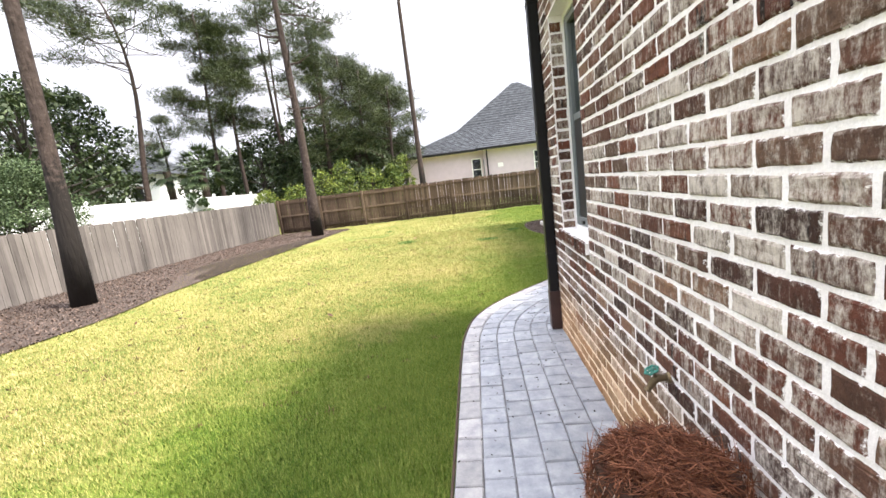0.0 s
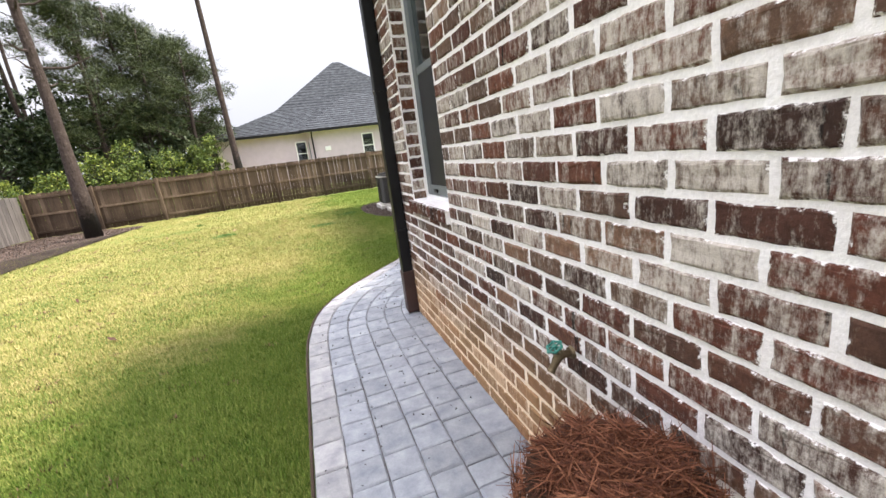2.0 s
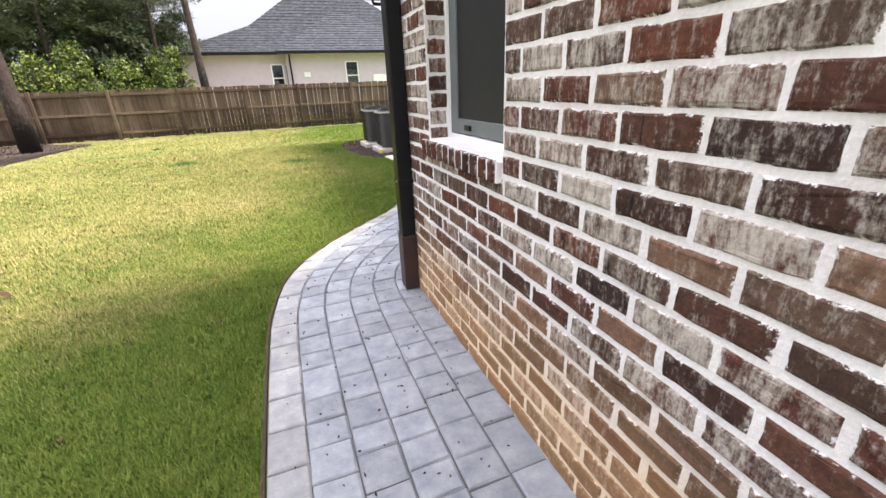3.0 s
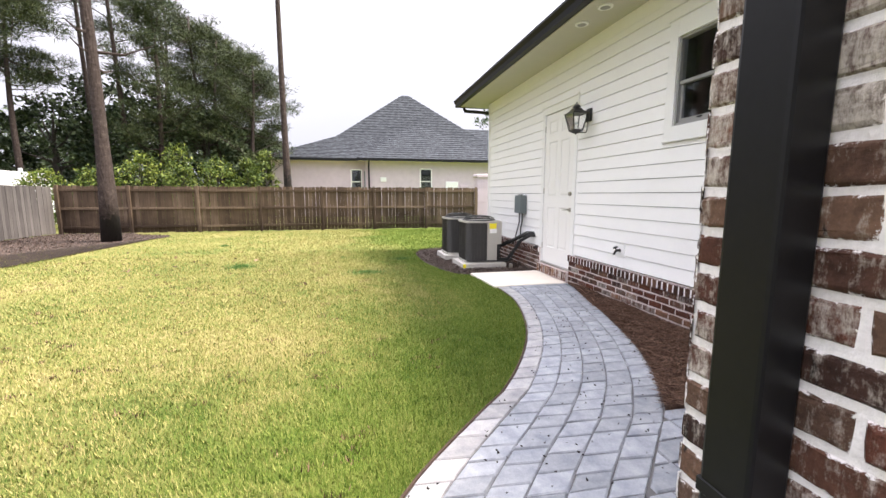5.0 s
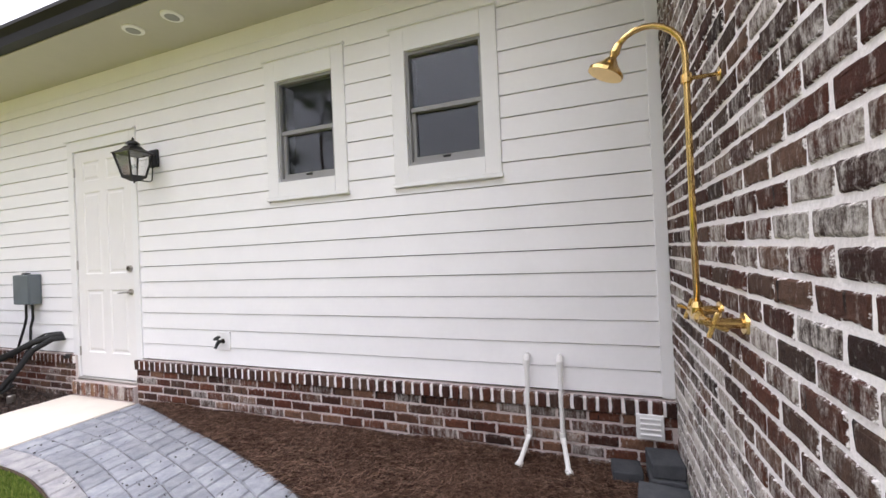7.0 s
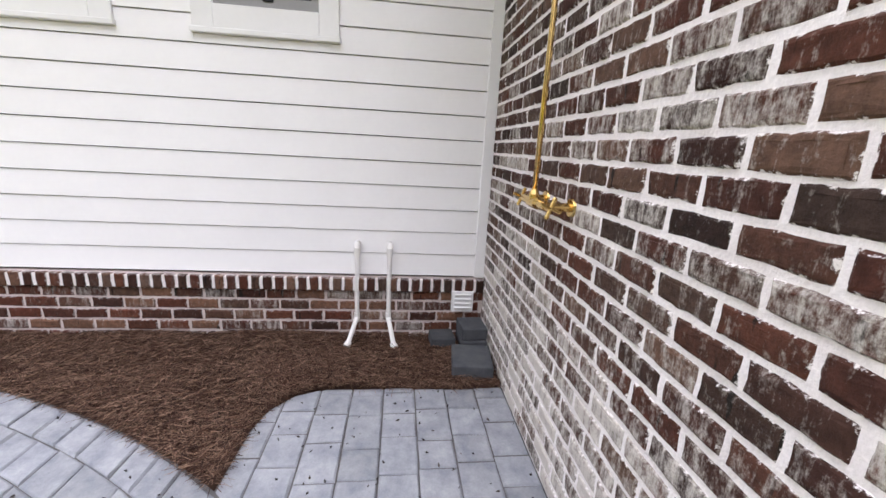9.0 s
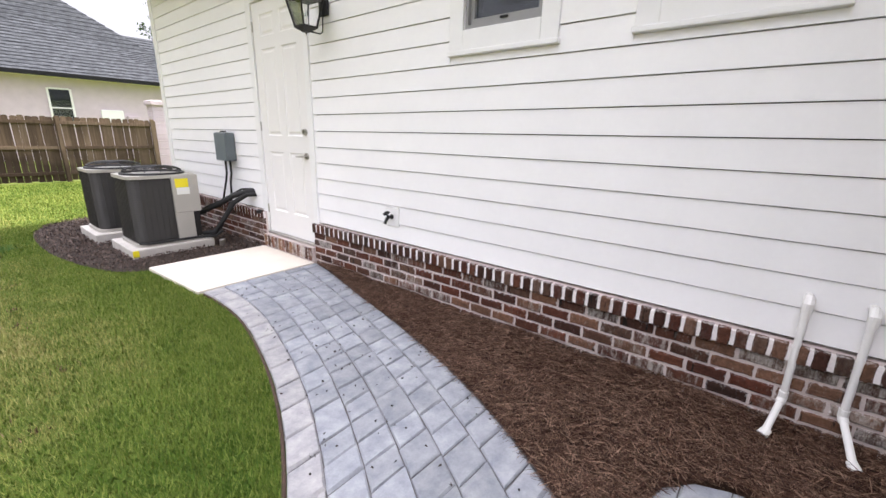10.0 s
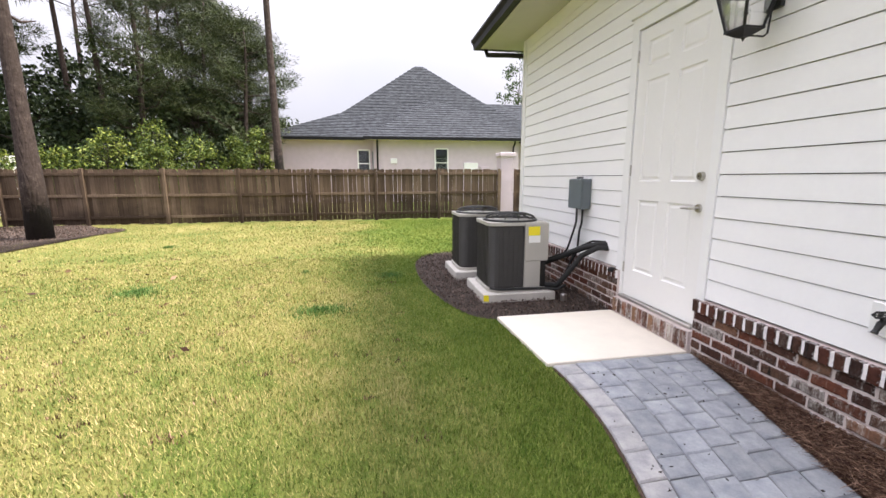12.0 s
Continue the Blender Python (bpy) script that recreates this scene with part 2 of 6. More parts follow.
def lawn_material(name, blades=False):
    m, nt, b = material(name, 0.85, 0, 0.15)
    v = world_pos(nt)
    patch = noise_tex(nt, v, 0.55, 4, 0.6)
    mid_n = noise_tex(nt, v, 4.5, 7, 0.75)
    fine = noise_tex(nt, v, 60, 4, 0.7)
    k = calc(nt, "ADD", calc(nt, "MULTIPLY", patch, 0.52), calc(nt, "MULTIPLY", mid_n, 0.42))
    k = calc(nt, "ADD", k, 0.05)
    if blades:
        k = calc(nt, "ADD", calc(nt, "MULTIPLY", k, 0.64), calc(nt, "MULTIPLY", rand_of(nt, True), 0.42))
    c = ramp(nt, k, [(0.24, (0.038, 0.076, 0.015)), (0.40, (0.112, 0.150, 0.031)), (0.56, (0.245, 0.236, 0.074)), (0.76, (0.42, 0.34, 0.165))])
    # greener turf along the path, with house shade painted in; sun-bleached further out
    sep = nt.nodes.new("ShaderNodeSeparateXYZ")
    nt.links.new(v, sep.inputs[0])
    run = calc(nt, "MULTIPLY", calc(nt, "ADD", sep.outputs["Y"], 0.2), 0.25, True)
    off = calc(nt, "SUBTRACT", calc(nt, "SUBTRACT", calc(nt, "MULTIPLY", run, 2.2), 3.47), sep.outputs["X"])
    # strip widened beside the brick wing, where the painted shade reaches further
    back = calc(nt, "MULTIPLY", calc(nt, "SUBTRACT", 0.4, sep.outputs["Y"]), 0.35, True)
    off = calc(nt, "SUBTRACT", off, calc(nt, "MULTIPLY", back, 1.6))
    off = calc(nt, "ADD", off, calc(nt, "MULTIPLY", calc(nt, "SUBTRACT", patch, 0.5), 3.0))
    off = calc(nt, "ADD", off, calc(nt, "MULTIPLY", calc(nt, "SUBTRACT", mid_n, 0.5), 2.0))
    c = mix(nt, ramp(nt, calc(nt, "MULTIPLY", off, 0.25), [(0.15, (0.9, 0.9, 0.9)), (0.55, (0, 0, 0))]), c, mix(nt, 1.0, c, (0.53, 0.78, 0.36), "MULTIPLY"))
    if not blades:
        c = mix(nt, 0.6, c, ramp(nt, fine, [(0.3, (0.2, 0.22, 0.17)), (0.7, (0.85, 0.85, 0.8))]), "MULTIPLY")
        bump(nt, b, fine, 0.8, 0.02)
    nt.links.new(c, b.inputs["Base Color"])
    return m


def straw_material(name, dark, mid, light):
    m, nt, b = material(name, 0.8, 0, 0.25)
    r = rand_of(nt, True)
    nt.links.new(ramp(nt, r, [(0.0, dark), (0.5, mid), (1.0, light)]), b.inputs["Base Color"])
    return m


def mulch_material(name, dark, light):
    m, nt, b = material(name, 0.95, 0, 0.2)
    v = world_pos(nt)
    a = noise_tex(nt, v, 45, 6, 0.75)
    c = noise_tex(nt, v, 4, 4)
    k = calc(nt, "ADD", calc(nt, "MULTIPLY", a, 0.7), calc(nt, "MULTIPLY", c, 0.3))
    nt.links.new(ramp(nt, k, [(0.35, dark), (0.65, light)]), b.inputs["Base Color"])
    bump(nt, b, a, 1.0, 0.03)
    return m


def shingle_material(name):
    m, nt, b = material(name, 0.95, 0, 0.2)
    v = world_pos(nt)
    r = rand_of(nt, True)
    n = noise_tex(nt, world_pos(nt, (3.5, 3.5, 11)), 1.0, 4)
    k = calc(nt, "ADD", calc(nt, "MULTIPLY", r, 0.12), calc(nt, "MULTIPLY", n, 0.88))
    nt.links.new(ramp(nt, k, [(0.3, (0.022, 0.025, 0.030)), (0.5, (0.047, 0.052, 0.061)), (0.7, (0.085, 0.092, 0.105))]), b.inputs["Base Color"])
    bump(nt, b, noise_tex(nt, v, 60, 3), 0.5, 0.01)
    return m


def glass_material(name):
    m, nt, b = material(name, 0.02)
    b.inputs["Base Color"].default_value = (0.82, 0.88, 0.9, 1)
    b.inputs["Transmission Weight"].default_value = 1.0
    b.inputs["IOR"].default_value = 1.5
    return m


def thin_glass_material(name):
    """Clear pane: see-through, with a gloss that grows at grazing angles."""
    m = bpy.data.materials.new(name)
    m.use_nodes = True
    nt = m.node_tree
    nt.nodes.clear()
    out = nt.nodes.new("ShaderNodeOutputMaterial")
    mx = nt.nodes.new("ShaderNodeMixShader")
    clear = nt.nodes.new("ShaderNodeBsdfTransparent")
    gloss = nt.nodes.new("ShaderNodeBsdfGlossy")
    gloss.inputs["Roughness"].default_value = 0.03
    fr = nt.nodes.new("ShaderNodeFresnel")
    fr.inputs["IOR"].default_value = 1.4
    nt.links.new(fr.outputs[0], mx.inputs[0])
    nt.links.new(clear.outputs[0], mx.inputs[1])
    nt.links.new(gloss.outputs[0], mx.inputs[2])
    nt.links.new(mx.outputs[0], out.inputs["Surface"])
    return m


LAMP_GLASS = thin_glass_material("lantern_glass")
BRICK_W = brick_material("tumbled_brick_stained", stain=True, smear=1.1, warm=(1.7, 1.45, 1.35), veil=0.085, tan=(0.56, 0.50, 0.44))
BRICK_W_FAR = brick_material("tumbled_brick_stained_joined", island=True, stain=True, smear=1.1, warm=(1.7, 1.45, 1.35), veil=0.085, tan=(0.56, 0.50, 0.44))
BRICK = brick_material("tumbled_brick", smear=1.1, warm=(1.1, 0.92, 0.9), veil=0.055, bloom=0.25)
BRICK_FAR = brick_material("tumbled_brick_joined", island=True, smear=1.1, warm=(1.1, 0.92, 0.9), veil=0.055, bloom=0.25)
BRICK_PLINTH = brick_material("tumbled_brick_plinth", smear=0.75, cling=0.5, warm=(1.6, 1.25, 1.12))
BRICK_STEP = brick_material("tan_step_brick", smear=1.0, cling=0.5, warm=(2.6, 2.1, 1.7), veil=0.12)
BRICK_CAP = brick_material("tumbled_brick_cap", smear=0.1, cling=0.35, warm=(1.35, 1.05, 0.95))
MORTAR_W = mortar_material("smeared_mortar_stained", stain=True)
MORTAR = mortar_material("smeared_mortar")
MORTAR_P = plain("pinkish_mortar", (0.60, 0.52, 0.49), 0.95, var=0.15, scale=8, bump_s=0.5)
PAVER = paver_material("grey_paver", (0.285, 0.298, 0.325))
PAVER_EDGE = paver_material("buff_paver", (0.335, 0.328, 0.332))
PAVER_BED = plain("sand_joint", (0.11, 0.105, 0.105), 0.95, bump_s=0.5)
BLOCK = paver_material("charcoal_block", (0.075, 0.08, 0.088))
SIDING = plain("white_siding_paint", (0.90, 0.895, 0.89), 0.45, var=0.025, scale=2.5, bump_s=0.06)
# wall core kept dark to paint the shadow lines between lap boards
LAP_SHADE = plain("lap_shade_backing", (0.06, 0.06, 0.06), 0.9)
TRIM = plain("white_trim_paint", (0.85, 0.85, 0.84), 0.4, var=0.02, scale=3, bump_s=0.04)
DOORW = plain("white_door_paint", (0.84, 0.83, 0.81), 0.35, var=0.02, scale=3)
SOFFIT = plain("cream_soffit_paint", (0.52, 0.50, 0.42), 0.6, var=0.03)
GUTTER = plain("black_gutter_paint", (0.008, 0.008, 0.009), 0.45, var=0.25, spec=0.25)
SPOUT_FOOT = plain("brown_spout_foot", (0.04, 0.018, 0.015), 0.5, var=0.3)
SASH = plain("grey_window_frame", (0.14, 0.16, 0.165), 0.4, var=0.06)
SASH_B = plain("pale_grey_sash", (0.30, 0.30, 0.295), 0.4, var=0.06)
GLASS = glass_material("window_glass")
SCREEN = plain("dark_insect_screen", (0.02, 0.021, 0.023), 0.45, var=0.2, scale=20, spec=0.35)
INTERIOR = plain("dim_interior_paint", (0.05, 0.05, 0.05), 0.8)
CONCRETE = plain("pale_concrete", (0.74, 0.675, 0.58), 0.85, var=0.06, scale=5, bump_s=0.3)
PAD = plain("pad_concrete", (0.50, 0.47, 0.43), 0.9, var=0.12, scale=9, bump_s=0.4)
BRASS = plain("polished_brass", (0.72, 0.50, 0.19), 0.22, 1.0, var=0.12, scale=20)
BLACKM = plain("black_metal", (0.014, 0.014, 0.014), 0.4, 0.3, var=0.3)
CHROME = plain("brushed_nickel", (0.5, 0.48, 0.45), 0.3, 1.0, var=0.1)
TEAL = plain("green_tap_handle", (0.02, 0.16, 0.12), 0.45, var=0.3, scale=30)
TAPBRASS = plain("dull_brass", (0.16, 0.12, 0.07), 0.5, 0.8, var=0.3, scale=30)
PVC = plain("white_pvc", (0.82, 0.81, 0.78), 0.35, var=0.03)
ACDARK = plain("charcoal_louvre", (0.046, 0.043, 0.04), 0.55, var=0.15)
ACLIGHT = plain("beige_grey_panel", (0.42, 0.40, 0.36), 0.5, var=0.05)
EBOX = plain("grey_electric_box", (0.13, 0.155, 0.165), 0.5, var=0.08)
RUBBER = plain("black_rubber", (0.012, 0.012, 0.012), 0.7, var=0.3)
STICKER = plain("yellow_sticker", (0.85, 0.72, 0.02), 0.5, var=0.03)
PAPER = plain("white_label", (0.8, 0.8, 0.78), 0.6, var=0.03)
FENCE_OLD = wood_material("grey_weathered_wood", (0.045, 0.04, 0.038), (0.135, 0.121, 0.112), (0.23, 0.208, 0.193))
FENCE_BROWN = wood_material("brown_weathered_wood", (0.03, 0.02, 0.014), (0.105, 0.073, 0.05), (0.235, 0.175, 0.125), wet=(0.022, 0.014, 0.011))
BARK = bark_material("pine_bark")
BARK_CHAR = bark_material("charred_pine_bark", char_top=2.9)
BARK_DARK = plain("dark_bark", (0.05, 0.042, 0.036), 0.95, var=0.4, scale=8, bump_s=0.6)
NEEDLE = leaf_material("pine_needles", (0.013, 0.022, 0.008), (0.034, 0.05, 0.016), (0.085, 0.10, 0.034))
LEAF_DARK = leaf_material("dark_leaves", (0.011, 0.022, 0.009), (0.028, 0.046, 0.017), (0.075, 0.10, 0.042))
LEAF_LIME = leaf_material("lime_leaves", (0.022, 0.045, 0.01), (0.07, 0.11, 0.018), (0.22, 0.25, 0.04))
LEAF_PALE = leaf_material("grey_green_leaves", (0.024, 0.044, 0.019), (0.055, 0.088, 0.037), (0.12, 0.165, 0.075))
LAWN = lawn_material("lawn_turf")
BLADE = lawn_material("grass_blades", blades=True)
STRAW = straw_material("pine_straw", (0.022, 0.010, 0.007), (0.082, 0.037, 0.023), (0.34, 0.22, 0.15))
STRAW_RED = straw_material("fresh_pine_straw", (0.06, 0.02, 0.011), (0.15, 0.052, 0.026), (0.27, 0.115, 0.06))
STRAW_SOIL = mulch_material("straw_litter", (0.022, 0.012, 0.008), (0.095, 0.05, 0.033))
MULCH = mulch_material("dark_bark_mulch", (0.022, 0.016, 0.014), (0.105, 0.08, 0.068))
SHINGLE = shingle_material("charcoal_shingles")
FARBRICK = plain("painted_white_brick", (0.58, 0.49, 0.545), 0.85, var=0.08, scale=3, bump_s=0.4)
VINYL = plain("white_vinyl", (0.80, 0.82, 0.85), 0.4, var=0.03)
SOIL = plain("soil_edge", (0.06, 0.036, 0.024), 0.95, var=0.4, scale=18, bump_s=0.6)


# ---- mesh helpers ----
def mesh_ob(name, bm, mat, parent=None, label="", smooth=False):
    me = bpy.data.meshes.new(name)
    bm.to_mesh(me)
    bm.free()
    if smooth:
        for p in me.polygons:
            p.use_smooth = True
    me.materials.append(mat)
    ob = new(name, me)
    if parent:
        ob.parent = parent
    if label:
        ob["label"] = label
    return ob


def part(name, bm, mat, parent, label="", smooth=False):
    return mesh_ob(name, bm, mat, parent, label, smooth)


def data_ob(name, verts, faces, mat, parent=None):
    me = bpy.data.meshes.new(name)
    me.from_pydata(verts, [], faces)
    me.materials.append(mat)
    ob = new(name, me)
    if parent:
        ob.parent = parent
    return ob


def array_ob(name, verts, n_per, mat, parent=None):
    """A mesh of loose polygons of n_per corners each, from an array of corners."""
    verts = np.asarray(verts, dtype=np.float32).reshape(-1, 3)
    nv = len(verts)
    nf = nv // n_per
    me = bpy.data.meshes.new(name)
    me.vertices.add(nv)
    me.vertices.foreach_set("co", verts.ravel())
    me.loops.add(nv)
    me.loops.foreach_set("vertex_index", np.arange(nv, dtype=np.int32))
    me.polygons.add(nf)
    me.polygons.foreach_set("loop_start", np.arange(0, nv, n_per, dtype=np.int32))
    me.update(calc_edges=True)
    me.materials.append(mat)
    ob = new(name, me)
    if parent:
        ob.parent = parent
    return ob


def empty(name, x, y, z, rz=0):
    ob = new(name)
    ob.empty_display_size = 0.1
    ob.matrix_basis = pose(x, y, z, 0, 0, rz)
    return ob


def add_box(bm, x0, x1, y0, y1, z0, z1, bevel=0.0, seg=1):
    r = bmesh.ops.create_cube(bm, size=1.0, matrix=Matrix.LocRotScale(((x0 + x1) / 2, (y0 + y1) / 2, (z0 + z1) / 2), None, (x1 - x0, y1 - y0, z1 - z0)))
    if bevel:
        es = list({e for v in r["verts"] for e in v.link_edges})
        bmesh.ops.bevel(bm, geom=es, offset=bevel, segments=seg, affect="EDGES", profile=0.5)
    return bm


def box(x0, x1, y0, y1, z0, z1, bevel=0.0, seg=1):
    return add_box(bmesh.new(), x0, x1, y0, y1, z0, z1, bevel, seg)


def add_tube(bm, pts, radii, sides=10, cap=True):
    """A tube along points, with a radius at each."""
    rings = []
    pts = [Vector(p) for p in pts]
    if isinstance(radii, (int, float)):
        radii = [radii] * len(pts)
    radii = [float(q) for q in radii]
    ref = Vector((0.31, 0.17, 0.93))
    for i, p in enumerate(pts):
        d = (pts[min(i + 1, len(pts) - 1)] - pts[max(i - 1, 0)]).normalized()
        if abs(d.dot(ref)) > 0.97:
            ref = Vector((1, 0.1, 0.1))
        u = d.cross(ref).normalized()
        w = d.cross(u).normalized()
        ref = u.cross(d).normalized() if abs(u.cross(d).dot(d)) < 0.9 else ref
        rings.append([bm.verts.new(p + radii[i] * (math.cos(a) * u + math.sin(a) * w)) for a in (2 * math.pi * k / sides for k in range(sides))])
    for a, b in zip(rings, rings[1:]):
        for k in range(sides):
            bm.faces.new((a[k], a[(k + 1) % sides], b[(k + 1) % sides], b[k]))
    if cap:
        bm.faces.new(rings[0][::-1])
        bm.faces.new(rings[-1])
    return bm


def tube(pts, radii, sides=10, cap=True):
    return add_tube(bmesh.new(), pts, radii, sides, cap)


def add_lathe(bm, profile, sides=16, at=(0, 0, 0)):
    """profile: radius and height pairs turned about the vertical through at."""
    rings = []
    for r, z in profile:
        rings.append([bm.verts.new((at[0] + r * math.cos(2 * math.pi * k / sides), at[1] + r * math.sin(2 * math.pi * k / sides), at[2] + z)) for k in range(sides)])
    for a, b in zip(rings, rings[1:]):
        for k in range(sides):
            bm.faces.new((a[k], a[(k + 1) % sides], b[(k + 1) % sides], b[k]))
    bm.faces.new(rings[0][::-1])
    bm.faces.new(rings[-1])
    return bm


def smooth_line(pts, n):
    """n points evenly spaced along a Catmull-Rom curve through pts."""
    p = [np.array(q, float) for q in pts]
    p = [2 * p[0] - p[1]] + p + [2 * p[-1] - p[-2]]
    out = []
    for i in range(1, len(p) - 2):
        for t in np.linspace(0, 1, 24, endpoint=False):
            a, b, c, d = p[i - 1], p[i], p[i + 1], p[i + 2]
            out.append(0.5 * (2 * b + (c - a) * t + (2 * a - 5 * b + 4 * c - d) * t * t + (3 * b - a - 3 * c + d) * t ** 3))
    out.append(p[-2])
    out = np.array(out)
    s = np.concatenate([[0], np.cumsum(np.linalg.norm(np.diff(out, axis=0), axis=1))])
    q = np.linspace(0, s[-1], n)
    return np.stack([np.interp(q, s, out[:, k]) for k in range(out.shape[1])], 1)


def inside(px, py, poly):
    """Which of the points lie inside the polygon."""
    res = np.zeros(len(px), bool)
    j = len(poly) - 1
    for i in range(len(poly)):
        xi, yi = poly[i][0], poly[i][1]
        xj, yj = poly[j][0], poly[j][1]
        hit = ((yi > py) != (yj > py)) & (px < (xj - xi) * (py - yi) / (yj - yi + 1e-12) + xi)
        res ^= hit
        j = i
    return res


# ---- the plan ----
AX = -2.48          # face of the long brick wall
WALL_TOP = 3.42
B_END = 8.62        # far end of the sided wall
DOOR = (4.785, 5.715, 0.20, 2.625)
FENCE_Y, FENCE_X = 16.86, -13.75
COURSE, BRICK_L = 0.0755, 0.193       # bricks of the return wall and plinth
COURSE_W, BRICK_LW = 0.0835, 0.217    # larger bricks of the long wall


def ground_z(x, y):
    return -0.012 - 0.011 * min(12.0, max(0.0, y - 4.5))


PATH_LEFT = smooth_line([(-3.47, -8.0), (-3.47, -4.0), (-3.47, -1.9), (-3.47, -0.6), (-3.44, -0.1), (-3.32, 0.42), (-2.98, 0.97), (-2.5, 1.48), (-2.22, 1.76), (-1.88, 2.25), (-1.61, 2.75), (-1.40, 3.3), (-1.23, 3.95), (-1.19, 4.45), (-1.2, 4.73)], 260)
PATH_RIGHT = smooth_line([(AX + 0.01, -8.0), (AX + 0.01, -4.0), (AX + 0.01, -1.9), (AX + 0.01, -0.6), (AX + 0.02, -0.15), (-2.38, 0.15), (-2.08, 0.56), (-1.62, 1.02), (-1.36, 1.28), (-1.02, 1.80), (-0.76, 2.36), (-0.56, 2.95), (-0.33, 3.75), (-0.17, 4.3), (-0.06, 4.73)], 260)
PATIO = [(-2.46, 0.0), (-0.70, 0.0), (-0.70, 0.98), (-0.75, 1.12), (-0.86, 1.22), (-1.02, 1.26), (-1.36, 1.275), (-1.62, 1.02), (-2.08, 0.56), (-2.38, 0.15)]
STRAW_BED = [(-0.70, 0.0), (-0.06, 0.0), (-0.06, 4.73)] + [tuple(p) for p in PATH_RIGHT[::-1] if p[1] > 1.28] + [(-1.36, 1.275), (-1.02, 1.26), (-0.86, 1.22), (-0.75, 1.12), (-0.70, 0.98)]
AC_BED = [tuple(p) for p in smooth_line([(-1.30, 5.765), (-1.50, 5.92), (-1.68, 6.45), (-1.80, 7.2), (-1.82, 8.1), (-1.72, 8.9), (-1.4, 9.45), (-0.9, 9.6), (-0.3, 9.5), (0.3, 9.2)], 50)] + [(0.3, 8.6), (-0.06, 8.6), (-0.06, 5.765)]
LEFT_BED = [(FENCE_X, -6.0), (-10.3, -6.0)] + [tuple(p) for p in smooth_line([(-10.3, -5.0), (-10.1, -1.5), (-9.75, 1.0), (-9.6, 2.2), (-9.9, 3.6), (-11.0, 5.6), (-11.5, 7.2), (-11.2, 9.5), (-10.6, 11.5), (-9.7, 13.6), (-9.35, 14.6), (-9.6, 15.4), (-10.6, 15.9), (-11.4, 16.86)], 70)] + [(FENCE_X, 16.86)]

# ---- ground ----
gx = np.concatenate([[-900, -300, -120, -60], np.linspace(-30, 12, 43), [40, 120, 400, 900]])
gy = np.concatenate([[-600, -150, -40], np.linspace(-12, 30, 43), [60, 150, 400, 1500]])
gv = [(x, y, ground_z(x, y)) for y in gy for x in gx]
gf = [(j * len(gx) + i, j * len(gx) + i + 1, (j + 1) * len(gx) + i + 1, (j + 1) * len(gx) + i) for j in range(len(gy) - 1) for i in range(len(gx) - 1)]
tagged(data_ob("ground", gv, gf, LAWN), "yellow-green mown lawn reaching the fences", "lawn", kind="structure")


def sheet(name, poly, z, mat, label, category, drop=0.0):
    bm = bmesh.new()
    vs = [bm.verts.new((p[0], p[1], z + (ground_z(p[0], p[1]) if drop else 0))) for p in poly]
    f = bm.faces.new(vs)
    bmesh.ops.triangulate(bm, faces=[f])
    if drop:
        bmesh.ops.subdivide_edges(bm, edges=bm.edges[:], cuts=7, use_grid_fill=True)
        for v in bm.verts:
            v.co.z = z + ground_z(v.co.x, v.co.y)
    bmesh.ops.recalc_face_normals(bm, faces=bm.faces)
    ob = mesh_ob(name, bm, mat)
    return tagged(ob, label, category, kind="structure")


sheet("straw_bed", STRAW_BED, -0.010, STRAW_SOIL, "brown pine-straw bed between path and brick plinth", "planting bed")
sheet("mulch_bed", AC_BED, 0.012, MULCH, "dark bark mulch bed under the outdoor units", "mulch bed", 1)
sheet("mulch_bed", LEFT_BED, 0.022, MULCH, "dark mulch bed along the grey fence", "mulch bed", 1)

# ---- bricks ----
def brick_shape(l, h, d, seed):
    """Corners and faces of one tumbled brick: centred, its front towards -y, chipped at the edges."""
    rg = random.Random(seed)
    c = 0.005 + rg.random() * 0.004
    j = lambda s: rg.uniform(-s, s)
    ring = []
    for k in range(5):
        ring.append((-l / 2 + l * k / 5, -h / 2))
    ring += [(l / 2, -h / 2), (l / 2, 0)]
    for k in range(5):
        ring.append((l / 2 - l * k / 5, h / 2))
    ring += [(-l / 2, h / 2), (-l / 2, 0)]
    wob = [(x + j(0.0024), z + j(0.0022)) for x, z in ring]
    n = len(wob)
    out = [(x, 0.0, z) for x, z in wob]
    mid = [(x + j(0.001), -d + c + j(0.001), z + j(0.001)) for x, z in wob]
    sx, sz = (l / 2 - c * 1.1) / (l / 2), (h / 2 - c) / (h / 2)
    front = [(x * sx, -d + j(0.0015), z * sz) for x, z in wob]
    ins = 0.013
    kx, kz = (l / 2 - ins * 1.2) / (l / 2), (h / 2 - ins) / (h / 2)
    core = [(x * kx, -d - 0.001 + j(0.0018), z * kz) for x, z in wob]
    verts = out + mid + front + core
    faces = [tuple(range(3 * n, 4 * n))]
    for a in range(3):
        for k in range(n):
            m = (k + 1) % n
            faces.append((a * n + k, a * n + m, (a + 1) * n + m, (a + 1) * n + k))
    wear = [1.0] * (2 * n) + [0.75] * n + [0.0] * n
    return verts, faces, wear


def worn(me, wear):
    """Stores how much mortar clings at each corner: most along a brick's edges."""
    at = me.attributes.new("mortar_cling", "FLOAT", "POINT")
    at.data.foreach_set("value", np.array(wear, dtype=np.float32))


def brick_set(l, h, d, n, seed):
    return [brick_shape(l, h, d, seed + k) for k in range(n)]


